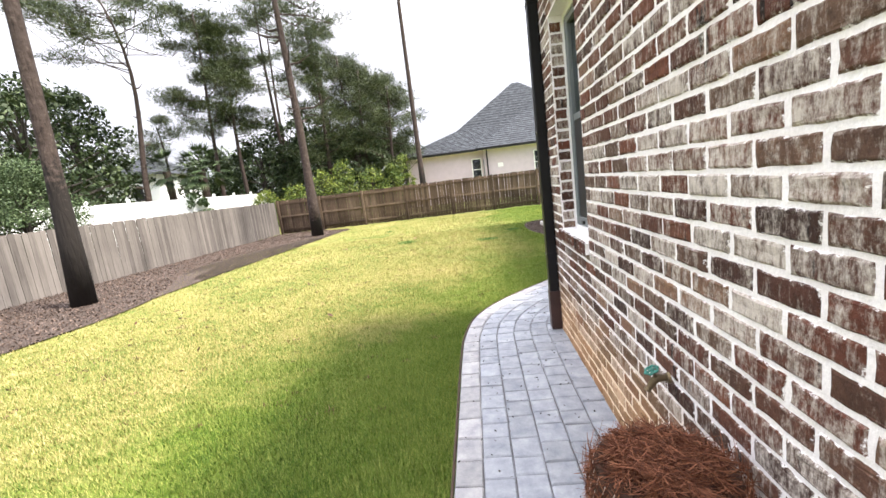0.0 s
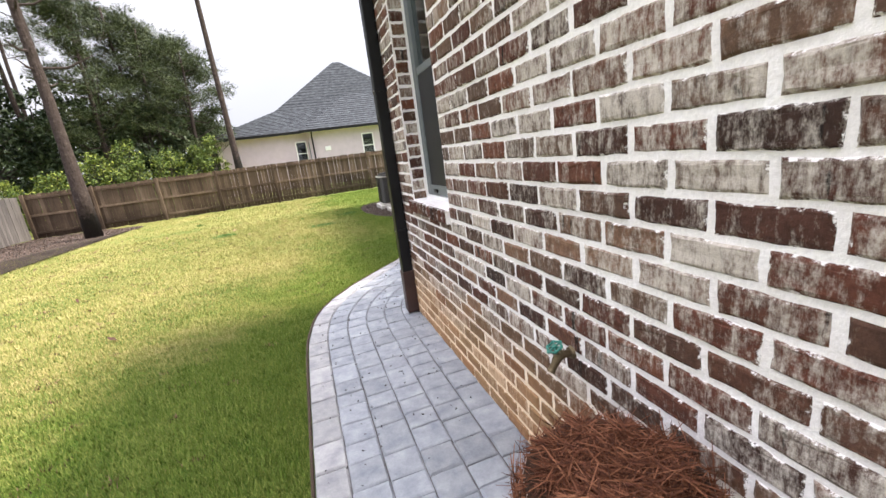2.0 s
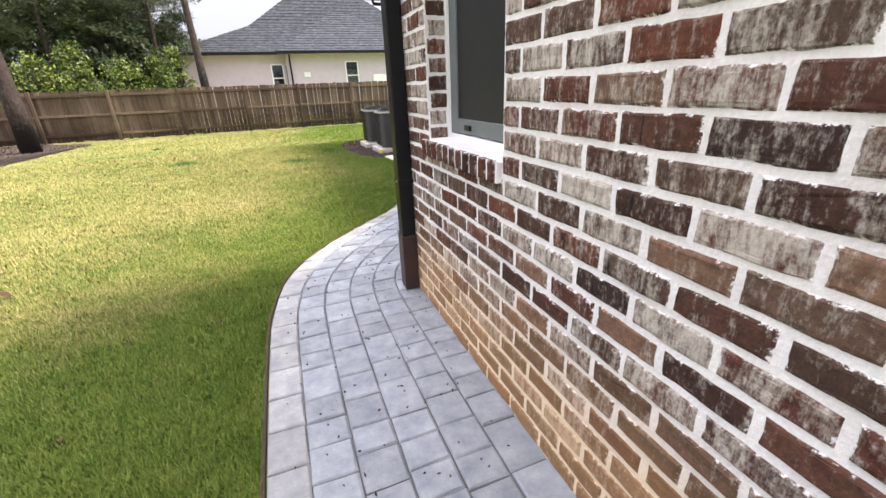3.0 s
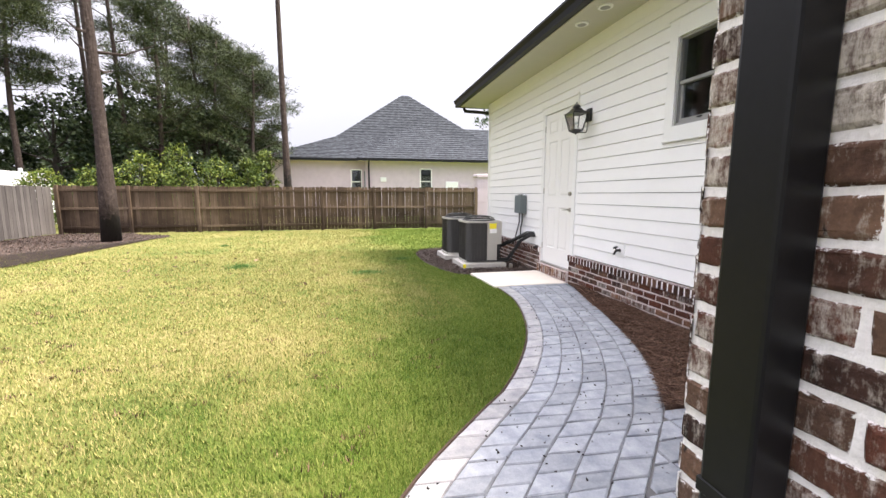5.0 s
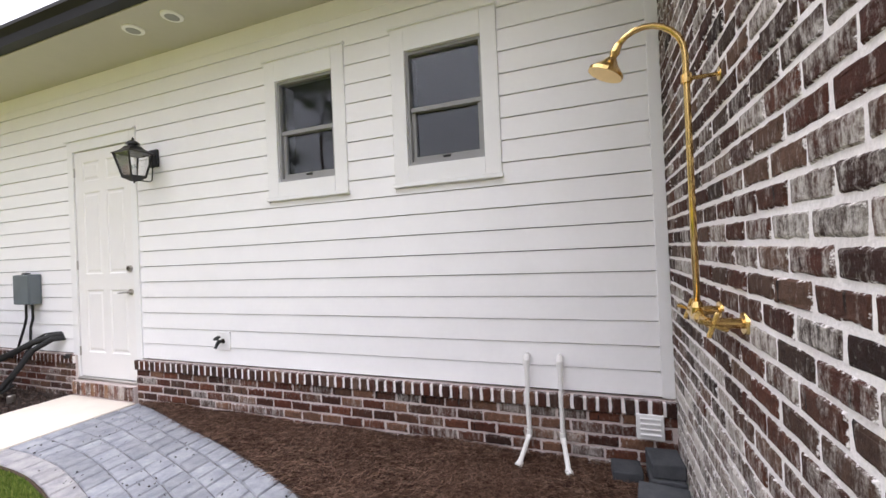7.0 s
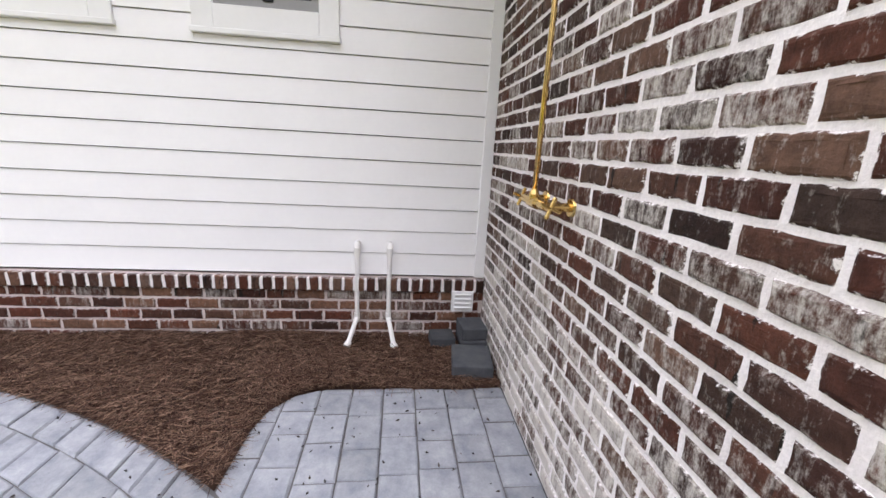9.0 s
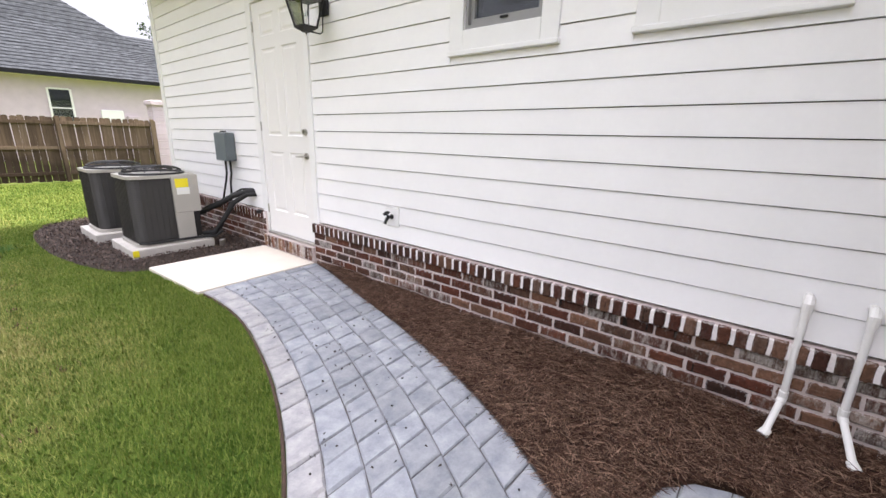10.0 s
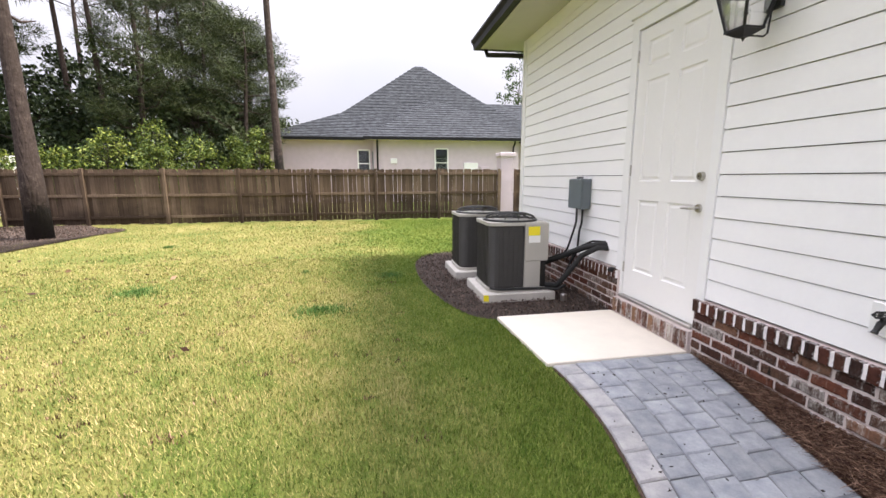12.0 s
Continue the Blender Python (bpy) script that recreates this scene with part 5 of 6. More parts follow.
# white fence and white building beyond the grey fence
vf = tagged(empty("vinyl_fence", -17.2, 14.0, -0.15), "white vinyl privacy fence beyond the grey fence", "fence")
for k in range(9):
    part("panel", box(-0.02, 0.02, -8 + 1.85 * k, -8 + 1.85 * k + 1.75, 0.05, 2.45, 0.004), VINYL, vf)
    part("post", box(-0.06, 0.06, -8 + 1.85 * k - 0.1, -8 + 1.85 * k, 0, 2.6, 0.01), VINYL, vf)
shed = tagged(empty("white_house", -31, 30, -0.15), "small white house far beyond the fence", "house")
part("wall", box(-2.5, 2.5, -2.5, 2.5, 0, 5.2), VINYL, shed)
part("roof", hip(bmesh.new(), -2.9, 2.9, -2.9, 2.9, 5.2, 7.0, (-0.5, 0), (0.5, 0)), SHINGLE, shed)
wd = part("window", box(0.2, 1.0, -2.54, -2.49, 3.2, 4.4), SCREEN, shed)


# ---- things on the brick wall ----
spout = tagged(empty("downspout", AX - 0.052, -0.19, 0.0), "black square downspout with a brown foot on brick", "downspout")
part("pipe", box(-0.045, 0.045, -0.05, 0.05, 0.36, 3.62, 0.008, 2), GUTTER, spout)
part("foot", box(-0.052, 0.052, -0.057, 0.057, 0.012, 0.40, 0.008, 2), SPOUT_FOOT, spout, "reddish brown foot piece")
for zz in (0.75, 1.9, 3.0):
    st = part("strap", box(-0.048, 0.052, -0.054, 0.054, zz, zz + 0.03, 0.002), GUTTER, spout)
    part("rivet", tube([(-0.048, -0.02, zz + 0.015), (-0.053, -0.02, zz + 0.015)], 0.006, 8), CHROME, st)


def hose_tap(name, label, m, body_mat, wheel_mat, plate):
    top = new(name)
    top.matrix_basis = m
    tagged(top, label, "garden tap")
    if plate:
        part("plate", box(-0.012, 0.012, -0.108, 0.108, -0.108, 0.108, 0.004), TRIM, top, "white square mounting plate")
    part("flange", tube([(-0.008, 0, 0), (-0.022, 0, 0)], [0.032, 0.026], 14), body_mat, top)
    part("body", tube([(-0.02, 0, 0), (-0.06, 0, 0.004), (-0.085, 0, -0.006), (-0.115, 0, -0.05), (-0.125, 0, -0.065)], [0.016, 0.02, 0.021, 0.016, 0.02], 12), body_mat, top)
    part("stem", tube([(-0.075, 0, 0.005), (-0.095, 0, 0.045)], [0.012, 0.008], 10), body_mat, top)
    wh = bmesh.new()
    c = Vector((-0.098, 0, 0.052))
    ax = Vector((-0.45, 0, 0.9)).normalized()
    u = ax.cross(Vector((0, 1, 0))).normalized()
    w = ax.cross(u)
    ring = [c + 0.034 * (1 + 0.12 * math.cos(6 * a)) * (math.cos(a) * u + math.sin(a) * w) for a in (2 * math.pi * k / 24 for k in range(25))]
    add_tube(wh, ring, 0.006, 6, False)
    for k in range(3):
        a = k * math.pi / 3
        d = 0.034 * (math.cos(a) * u + math.sin(a) * w)
        add_tube(wh, [c - d, c + d], 0.005, 6)
    add_tube(wh, [c - ax * 0.006, c + ax * 0.008], 0.011, 8)
    part("handwheel", wh, wheel_mat, top)
    top.scale = (0.75, 0.75, 0.75)
    return top


hose_tap("garden_tap", "brass garden tap with a green handwheel on brick", pose(AX - 0.02, -2.555, 0.69), TAPBRASS, TEAL, False)
hose_tap("garden_tap", "black garden tap on a white plate on siding", pose(-0.018, 3.61, 0.652), BLACKM, BLACKM, True)

# round bale of pine straw
BALE = (AX - 0.245, -3.0)
bale = tagged(empty("straw_bale", BALE[0], BALE[1], 0.008), "round netted bale of red-brown pine straw on pavers", "straw bale")
bm = bmesh.new()
add_lathe(bm, [(0.195, 0.0), (0.215, 0.05), (0.219, 0.3), (0.213, 0.60), (0.195, 0.645), (0.13, 0.66), (0.05, 0.65)], 28)
part("core", bm, STRAW_SOIL, bale)
rgb = np.random.default_rng(8)


def strands(p, d, l, w, rg, curve=0.25):
    """Bent flat straws: two quads each, from base points and directions."""
    n = len(p)
    up = rg.normal(size=(n, 3))
    side = np.cross(d, up)
    side /= np.linalg.norm(side, axis=1, keepdims=True) + 1e-9
    bend = np.cross(side, d) * (rg.normal(size=(n, 1)) * curve)
    l = l[:, None]
    w = w[:, None]
    a, b, c = p, p + d * l * 0.5 + bend * l * 0.25, p + d * l
    q1 = np.stack([a - side * w, a + side * w, b + side * w, b - side * w], 1)
    q2 = np.stack([b - side * w, b + side * w, c + side * w * 0.5, c - side * w * 0.5], 1)
    return np.concatenate([q1, q2], 0)


n = 7500
a, r = rgb.uniform(0, 6.283, n), 0.188 * np.sqrt(rgb.random(n))
p = np.stack([r * np.cos(a), r * np.sin(a), 0.645 + 0.03 * rgb.random(n) - 0.10 * (r / 0.19) ** 6 + 0.025 * np.sin(9 * a + 11 * r)], 1)
h = rgb.uniform(0, 6.283, n)
d = np.stack([np.cos(h), np.sin(h), rgb.normal(size=n) * 0.22], 1)
d /= np.linalg.norm(d, axis=1, keepdims=True)
p -= d * 0.055
ob = array_ob("loose_straw", strands(p, d, rgb.uniform(0.06, 0.15, n), rgb.uniform(0.0009, 0.0016, n), rgb), 4, STRAW_RED, bale)
ob["kind"] = "stuff"
n = 5200
a, zz = rgb.uniform(0, 6.283, n), rgb.uniform(0.0, 0.64, n)
rr = 0.216 + rgb.uniform(0, 0.012, n) - 0.02 * (zz > 0.6)
p = np.stack([rr * np.cos(a), rr * np.sin(a), zz], 1)
tang = np.stack([-np.sin(a), np.cos(a), np.zeros(n)], 1)
d = tang * rgb.choice([-1, 1], n)[:, None] * rgb.uniform(0.3, 1, n)[:, None] + np.stack([np.zeros(n), np.zeros(n), rgb.normal(size=n) * 0.9], 1)
d /= np.linalg.norm(d, axis=1, keepdims=True)
ob = array_ob("side_straw", strands(p, d, rgb.uniform(0.05, 0.11, n), rgb.uniform(0.0009, 0.0016, n), rgb), 4, STRAW_RED, bale)
ob["kind"] = "stuff"
net = bmesh.new()
for k in range(34):
    a0 = 2 * math.pi * k / 34
    add_tube(net, [((0.230 - 0.03 * max(0, t - 0.8) * 5) * math.cos(a0 + 0.5 * t), (0.230 - 0.03 * max(0, t - 0.8) * 5) * math.sin(a0 + 0.5 * t), 0.005 + 0.635 * t) for t in (0, 0.25, 0.5, 0.75, 0.9, 1.0)], 0.0013, 3, False)
part("netting", net, plain("pale_net_twine", (0.62, 0.50, 0.42), 0.6), bale, "pale plastic netting")

# outdoor shower on the brick return
SX = -1.19
shower = tagged(empty("outdoor_shower", SX, 0.0, 1.12), "polished brass exposed outdoor shower on brick", "shower")
arc = [(0, 0.10, 0.03), (0, 0.10, 0.45), (0, 0.10, 0.82)] + [(0, 0.10 + 0.115 * (1 - math.cos(t)), 0.885 + 0.12 * math.sin(t)) for t in np.linspace(0, math.pi * 0.78, 10)]
part("riser", tube(arc, 0.0105, 12), BRASS, shower, smooth=True)
end = Vector(arc[-1])
hd = bmesh.new()
dirv = Vector((0, 0.45, -0.9)).normalized()
add_tube(hd, [end, end + dirv * 0.03, end + dirv * 0.045, end + dirv * 0.07, end + dirv * 0.1, end + dirv * 0.112], [0.013, 0.017, 0.012, 0.03, 0.062, 0.062], 20)
part("shower_head", hd, BRASS, shower, "bell-shaped brass shower head")
part("wall_bracket", tube([(0, 0.0, 0.80), (0, 0.008, 0.80), (0, 0.0085, 0.80), (0, 0.10, 0.80)], [0.024, 0.022, 0.007, 0.007], 12), BRASS, shower)
part("bracket_collar", tube([(0, 0.10, 0.785), (0, 0.10, 0.815)], 0.017, 12), BRASS, shower)
part("valve_bar", tube([(-0.13, 0.095, 0.0), (-0.06, 0.095, 0.0), (-0.04, 0.095, 0), (0.04, 0.095, 0), (0.06, 0.095, 0), (0.13, 0.095, 0)], [0.016, 0.016, 0.024, 0.024, 0.016, 0.016], 14), BRASS, shower)
part("riser_union", tube([(0, 0.1, 0.0), (0, 0.1, 0.03), (0, 0.1, 0.05)], [0.02, 0.02, 0.013], 12), BRASS, shower)
for sx in (-0.13, 0.13):
    arm = part("wall_union", tube([(sx, 0.0, 0.0), (sx, 0.01, 0.0), (sx, 0.0105, 0), (sx, 0.095, 0.0)], [0.036, 0.032, 0.016, 0.016], 14), BRASS, shower)
    hb = bmesh.new()
    cx = sx * 1.32
    add_tube(hb, [(sx, 0.095, 0), (cx, 0.095, 0)], [0.013, 0.011], 10)
    for k in range(4):
        q = math.radians(20 + 90 * k)
        add_tube(hb, [(cx, 0.095, 0), (cx, 0.095 + 0.034 * math.cos(q), 0.034 * math.sin(q)), (cx, 0.095 + 0.04 * math.cos(q), 0.04 * math.sin(q))], [0.007, 0.008, 0.006], 8)
    part("cross_handle", hb, BRASS, arm)

# drain pipes, vent, blocks by the plinth
for y, off, out in ((0.872, 0.07, 0.10), (0.66, -0.07, 0.12)):
    pp = tagged(empty("drain_pipe", -0.075, y, 0.0), "white plastic condensate pipe bent out of the plinth", "drain pipe")
    part("pipe", tube([(0, 0, 0.62), (0, 0, 0.15), (-0.06 - out, off * 0.6, 0.035)], 0.0155, 12), PVC, pp)
    part("top_elbow", tube([(0.06, 0.0, 0.655), (0.02, 0, 0.655), (0.0, 0.0, 0.635), (0, 0, 0.59)], [0.020, 0.0215, 0.0215, 0.020], 12), PVC, pp)
    part("bottom_elbow", tube([(0, 0, 0.185), (0, 0, 0.15), (-0.02, off * 0.1, 0.13)], 0.0195, 12), PVC, pp)
    part("end_cap", tube([(-0.05 - out, off * 0.5, 0.045), (-0.075 - out, off * 0.72, 0.022)], [0.0195, 0.024], 12), PVC, pp)
vent = tagged(empty("wall_vent", -0.075, 0.155, 0.28), "white louvred vent set in the brick plinth", "vent")
part("frame", box(-0.02, 0.02, -0.075, 0.075, -0.075, 0.075, 0.006, 2), TRIM, vent)
for k in range(4):
    s = part("slat", box(-0.008, 0.004, -0.055, 0.055, -0.011, 0.011, 0.002), TRIM, vent)
    s.matrix_basis = pose(-0.022, 0, -0.046 + 0.031 * k, 0, -25, 0)


def block(x, y, z, rz, lx=0.30, ly=0.2, h=0.09):
    b = tagged(mesh_ob("retaining_block", box(-lx / 2, lx / 2, -ly / 2, ly / 2, 0, h, 0.008, 2), BLOCK), "charcoal concrete block lying in the straw", "concrete block", group="blocks in the corner")
    b.matrix_basis = pose(x, y, z, 0, 0, rz)
    return b


block(-0.49, 0.145, 0.0, 84, 0.24, 0.28)
block(-0.21, 0.10, 0.0, 0, 0.22, 0.18)
block(-0.20, 0.10, 0.091, 4, 0.2, 0.17, 0.08)
block(-0.22, 0.30, 0.0, 3, 0.16, 0.16, 0.10)

# lantern
lamp = tagged(empty("wall_lantern", 0.0, 4.425, 2.385), "black glass-sided carriage lantern, unlit, beside the door", "wall lamp")
part("back_plate", box(-0.045, -0.016, -0.06, 0.06, -0.06, 0.11, 0.006), BLACKM, lamp)
part("arm", tube([(-0.04, 0, 0.06), (-0.10, 0, 0.05), (-0.14, 0, 0.03)], [0.02, 0.016, 0.016], 8), BLACKM, lamp)
LX, HT, HB2 = -0.22, 0.03, -0.19


def frustum(bm, c, h0, h1, z0, z1):
    a = [bm.verts.new((c + sx * h0, sy * h0, z0)) for sx, sy in ((-1, -1), (1, -1), (1, 1), (-1, 1))]
    b = [bm.verts.new((c + sx * h1, sy * h1, z1)) for sx, sy in ((-1, -1), (1, -1), (1, 1), (-1, 1))]
    for k in range(4):
        bm.faces.new((a[k], a[(k + 1) % 4], b[(k + 1) % 4], b[k]))
    bm.faces.new(a[::-1])
    bm.faces.new(b)
    return bm


bm = bmesh.new()
frustum(bm, LX, 0.125, 0.115, HT, HT + 0.012)
for h0, h1, u0, u1 in ((0.115, 0.092, 0.012, 0.024), (0.092, 0.066, 0.024, 0.046), (0.066, 0.046, 0.046, 0.074)):
    frustum(bm, LX, h0, h1, HT + u0, HT + u1)
add_tube(bm, [(LX, 0, HT + 0.072), (LX, 0, HT + 0.088), (LX, 0, HT + 0.090), (LX, 0, HT + 0.106), (LX, 0, HT + 0.122), (LX, 0, HT + 0.132)], [0.036, 0.036, 0.058, 0.052, 0.030, 0.012], 14)
add_tube(bm, [(LX, 0, HT + 0.130), (LX, 0, HT + 0.139), (LX, 0, HT + 0.150), (LX, 0, HT + 0.162)], [0.006, 0.011, 0.009, 0.002], 8)
part("roof", bm, BLACKM, lamp)
for sx, sy in ((-1, -1), (1, -1), (1, 1), (-1, 1)):
    part("corner_bar", tube([(LX + sx * 0.108, sy * 0.108, HT), (LX + sx * 0.062, sy * 0.062, HB2)], 0.0085, 6), BLACKM, lamp)
bm = bmesh.new()
frustum(bm, LX, 0.02, 0.07, HB2 - 0.035, HB2)
frustum(bm, LX, 0.072, 0.072, HB2, HB2 + 0.012)
add_tube(bm, [(LX, 0, HB2 - 0.055), (LX, 0, HB2 - 0.03)], [0.003, 0.014], 8)
part("base", bm, BLACKM, lamp)
bm = bmesh.new()
a = [(sx, sy) for sx, sy in ((-1, -1), (1, -1), (1, 1), (-1, 1))]
for k in range(4):
    p, q = a[k], a[(k + 1) % 4]
    pn = bmesh.new()
    vs = [pn.verts.new(c) for c in ((LX + p[0] * 0.058, p[1] * 0.058, HB2 + 0.013), (LX + q[0] * 0.058, q[1] * 0.058, HB2 + 0.013), (LX + q[0] * 0.104, q[1] * 0.104, HT - 0.002), (LX + p[0] * 0.104, p[1] * 0.104, HT - 0.002))]
    f = pn.faces.new(vs)
    bmesh.ops.solidify(pn, geom=[f], thickness=0.003)
    part("glass_pane", pn, LAMP_GLASS, lamp).visible_shadow = False
bm.free()
for k in (-1, 0, 1):
    cn = part("candle", tube([(LX, 0.022 * k, HB2 + 0.012), (LX, 0.022 * k, HB2 + 0.085)], 0.009, 8), PAPER, lamp)
    part("bulb", tube([(LX, 0.022 * k, HB2 + 0.085), (LX, 0.022 * k, HB2 + 0.1), (LX, 0.022 * k, HB2 + 0.125)], [0.005, 0.009, 0.002], 8), GLASS, cn)
part("lower_stay", tube([(LX + 0.03, 0, HB2 - 0.02), (-0.08, 0, HB2 - 0.02), (-0.055, 0, HB2 + 0.0), (-0.04, 0, 0.0)], 0.006, 6), BLACKM, lamp)

for y in (4.08, 3.60):
    sl = tagged(empty("soffit_light", -0.40, y, 3.42), "round white recessed light in the soffit, unlit", "recessed light", "soffit lights")
    part("trim_ring", tube([(0, 0, 0.0), (0, 0, -0.012), (0, 0, -0.016)], [0.085, 0.083, 0.07], 24), TRIM, sl)
    part("lens", tube([(0, 0, -0.0165), (0, 0, -0.019)], [0.055, 0.05], 20), SASH_B, sl, "dull grey lens")

# electric box with conduits
eb = tagged(empty("disconnect_box", -0.02, 6.54, 0.98), "grey electrical disconnect box with black conduits", "electric box")
part("box", box(-0.11, 0.0, -0.145, 0.145, 0.0, 0.34, 0.008, 2), EBOX, eb)
part("cover", box(-0.125, -0.112, -0.15, 0.15, 0.005, 0.335, 0.006), EBOX, eb)
part("latch", box(-0.10, -0.04, -0.03, 0.03, 0.342, 0.36, 0.004), BLACKM, eb)
for y, ex in ((-0.06, 0.05), (0.07, 0.16)):
    part("conduit", tube([(-0.05, y, 0.0), (-0.05, y, -0.16), (-0.05, y + 0.05, -0.27), (-0.06, y + ex, -0.5), (-0.10, y + ex + 0.05, -0.62)], 0.0125, 8), BLACKM, eb)


# air-conditioning units
def condenser(name, x0, x1, y0, y1, h, label, near):
    cx, cy = (x0 + x1) / 2, (y0 + y1) / 2
    top = tagged(empty(name, cx, cy, 0.075), label, "air conditioner", "outdoor units")
    hx, hy = (x1 - x0) / 2, (y1 - y0) / 2
    bm = bmesh.new()
    add_box(bm, -hx + 0.03, hx - 0.03, -hy + 0.03, hy - 0.03, 0.03, h - 0.05)
    es = [e for e in bm.edges if abs(e.verts[0].co.z - e.verts[1].co.z) > 0.1]
    bmesh.ops.bevel(bm, geom=es, offset=0.09, segments=5, affect="EDGES", profile=0.5)
    part("coil", bm, ACDARK, top)

    def ring(inset, z0, z1, mat, nm, rad=0.10):
        b = bmesh.new()
        add_box(b, -hx + inset, hx - inset, -hy + inset, hy - inset, z0, z1)
        e2 = [e for e in b.edges if abs(e.verts[0].co.z - e.verts[1].co.z) > (z1 - z0) * 0.5]
        bmesh.ops.bevel(b, geom=e2, offset=rad, segments=5, affect="EDGES", profile=0.5)
        return part(nm, b, mat, top)
    n = 26
    for k in range(n):
        z = 0.06 + (h - 0.13) * k / n
        b = bmesh.new()
        r = 0.105
        loop = []
        for ccx, ccy, a0 in ((hx - r, hy - r, 0), (-hx + r, hy - r, 90), (-hx + r, -hy + r, 180), (hx - r, -hy + r, 270)):
            for q in range(5):
                an = math.radians(a0 + 22.5 * q)
                loop.append((ccx + (r - 0.012) * math.cos(an), ccy + (r - 0.012) * math.sin(an)))
        va = [b.verts.new((x, y, z)) for x, y in loop]
        vb = [b.verts.new((x * 0.985, y * 0.985, z + 0.02)) for x, y in loop]
        vc = [b.verts.new((x * 0.97, y * 0.97, z)) for x, y in loop]
        m2 = len(loop)
        for i in range(m2):
            b.faces.new((va[i], va[(i + 1) % m2], vb[(i + 1) % m2], vb[i]))
            b.faces.new((vc[i], vc[(i + 1) % m2], va[(i + 1) % m2], va[i]))
        part("louvre", b, ACDARK, top)
    for k in range(9):
        u = -hx + 0.11 + (2 * hx - 0.22) * k / 8
        part("guard_bar", box(u - 0.0015, u + 0.0015, -hy + 0.006, -hy + 0.012, 0.05, h - 0.06), ACDARK, top)
        v = -hy + 0.11 + (2 * hy - 0.22) * k / 8
        part("guard_bar", box(-hx + 0.004, -hx + 0.012, v - 0.0015, v + 0.0015, 0.05, h - 0.06), ACDARK, top)
    ring(0.0, h - 0.06, h - 0.025, ACLIGHT, "lid")
    ring(-0.003, 0.0, 0.035, ACLIGHT, "base_pan")
    fan = part("fan_rim", tube([(0.3 * math.cos(a), 0.3 * math.sin(a), h - 0.02) for a in np.linspace(0, 2 * math.pi, 25)], 0.018, 6, False), BLACKM, top, "black fan rim")
    for k in range(9):
        rr = 0.05 + 0.029 * k
        part("guard_ring", tube([(rr * math.cos(a), rr * math.sin(a), h + 0.012 + 0.05 * (1 - (rr / 0.3) ** 4)) for a in np.linspace(0, 2 * math.pi, 25)], 0.004, 4, False), BLACKM, fan)
    for k in range(6):
        a = math.pi * k / 6
        part("guard_spoke", tube([(0.29 * math.cos(a) * t, 0.29 * math.sin(a) * t, h + 0.008 + 0.05 * (1 - t ** 4)) for t in (-1, -0.8, -0.4, 0, 0.4, 0.8, 1)], 0.007, 4, False), BLACKM, fan)
    pn = part("service_panel", box(hx - 0.27, hx + 0.006, -hy - 0.006, -hy + 0.14, 0.34, h - 0.03, 0.008, 2), ACLIGHT, top, "beige-grey service panel")
    part("corner_post", box(hx - 0.27, hx - 0.08, -hy - 0.003, -hy + 0.10, 0.035, 0.34, 0.008, 2), ACLIGHT, top)
    part("recess", box(hx - 0.08, hx - 0.01, -hy + 0.02, -hy + 0.10, 0.035, 0.34), BLACKM, top)
    if near:
        st = part("sticker", box(hx - 0.235, hx - 0.10, -hy - 0.0085, -hy - 0.0065, h - 0.17, h - 0.07), STICKER, pn, "yellow energy label")
        part("label_tag", box(hx - 0.228, hx - 0.095, -hy - 0.0095, -hy - 0.0065, h - 0.25, h - 0.172), PAPER, pn, "white label")
    return top


def pad(x0, x1, y0, y1):
    g = ground_z(0, y0)
    return tagged(mesh_ob("unit_pad", box(x0, x1, y0, y1, g - 0.01, 0.074, 0.012, 2), PAD), "pale chipped concrete equipment pad in mulch", "concrete pad")


pad(-1.28, -0.44, 6.30, 7.10)
pad(-1.36, -0.54, 7.42, 8.22)
condenser("air_conditioner", -1.20, -0.52, 6.38, 7.03, 0.80, "charcoal condenser unit with a yellow sticker", True)
condenser("air_conditioner", -1.29, -0.62, 7.50, 8.14, 0.80, "charcoal condenser unit standing behind another", False)
tagged(mesh_ob("pad_bracket", box(-1.278, -1.22, 6.293, 6.299, 0.0, 0.07, 0.001), STICKER), "yellow paint mark on the pad's corner", "paint mark")
hs = tagged(empty("refrigerant_lines", -0.3, 6.2, 0.0), "thick black insulated lines running from wall to unit", "pipe")
part("line", tube([(0.31, -0.17, 0.63), (0.22, -0.12, 0.63), (0.10, 0.0, 0.58), (-0.02, 0.2, 0.46), (-0.16, 0.36, 0.36), (-0.24, 0.42, 0.33)], 0.033, 10), RUBBER, hs)
part("line", tube([(0.31, -0.20, 0.60), (0.20, -0.14, 0.60), (0.08, -0.03, 0.50), (-0.04, 0.05, 0.28), (-0.12, 0.12, 0.14), (-0.2, 0.24, 0.12)], 0.029, 10), RUBBER, hs)
part("thin_line", tube([(0.30, -0.15, 0.66), (0.18, -0.06, 0.66), (0.02, 0.14, 0.52), (-0.14, 0.30, 0.42)], 0.012, 8), RUBBER, hs)
part("whip", tube([(0.22, 0.40, 0.45), (0.12, 0.40, 0.2), (0.0, 0.28, 0.10), (-0.12, 0.16, 0.10)], 0.012, 8), RUBBER, hs)
part("base_line", tube([(-0.88, 0.20, 0.12), (-0.80, 0.155, 0.112), (-0.5, 0.15, 0.11), (-0.25, 0.15, 0.105), (-0.12, 0.10, 0.10), (-0.05, 0.05, 0.16)], 0.014, 8), RUBBER, hs)
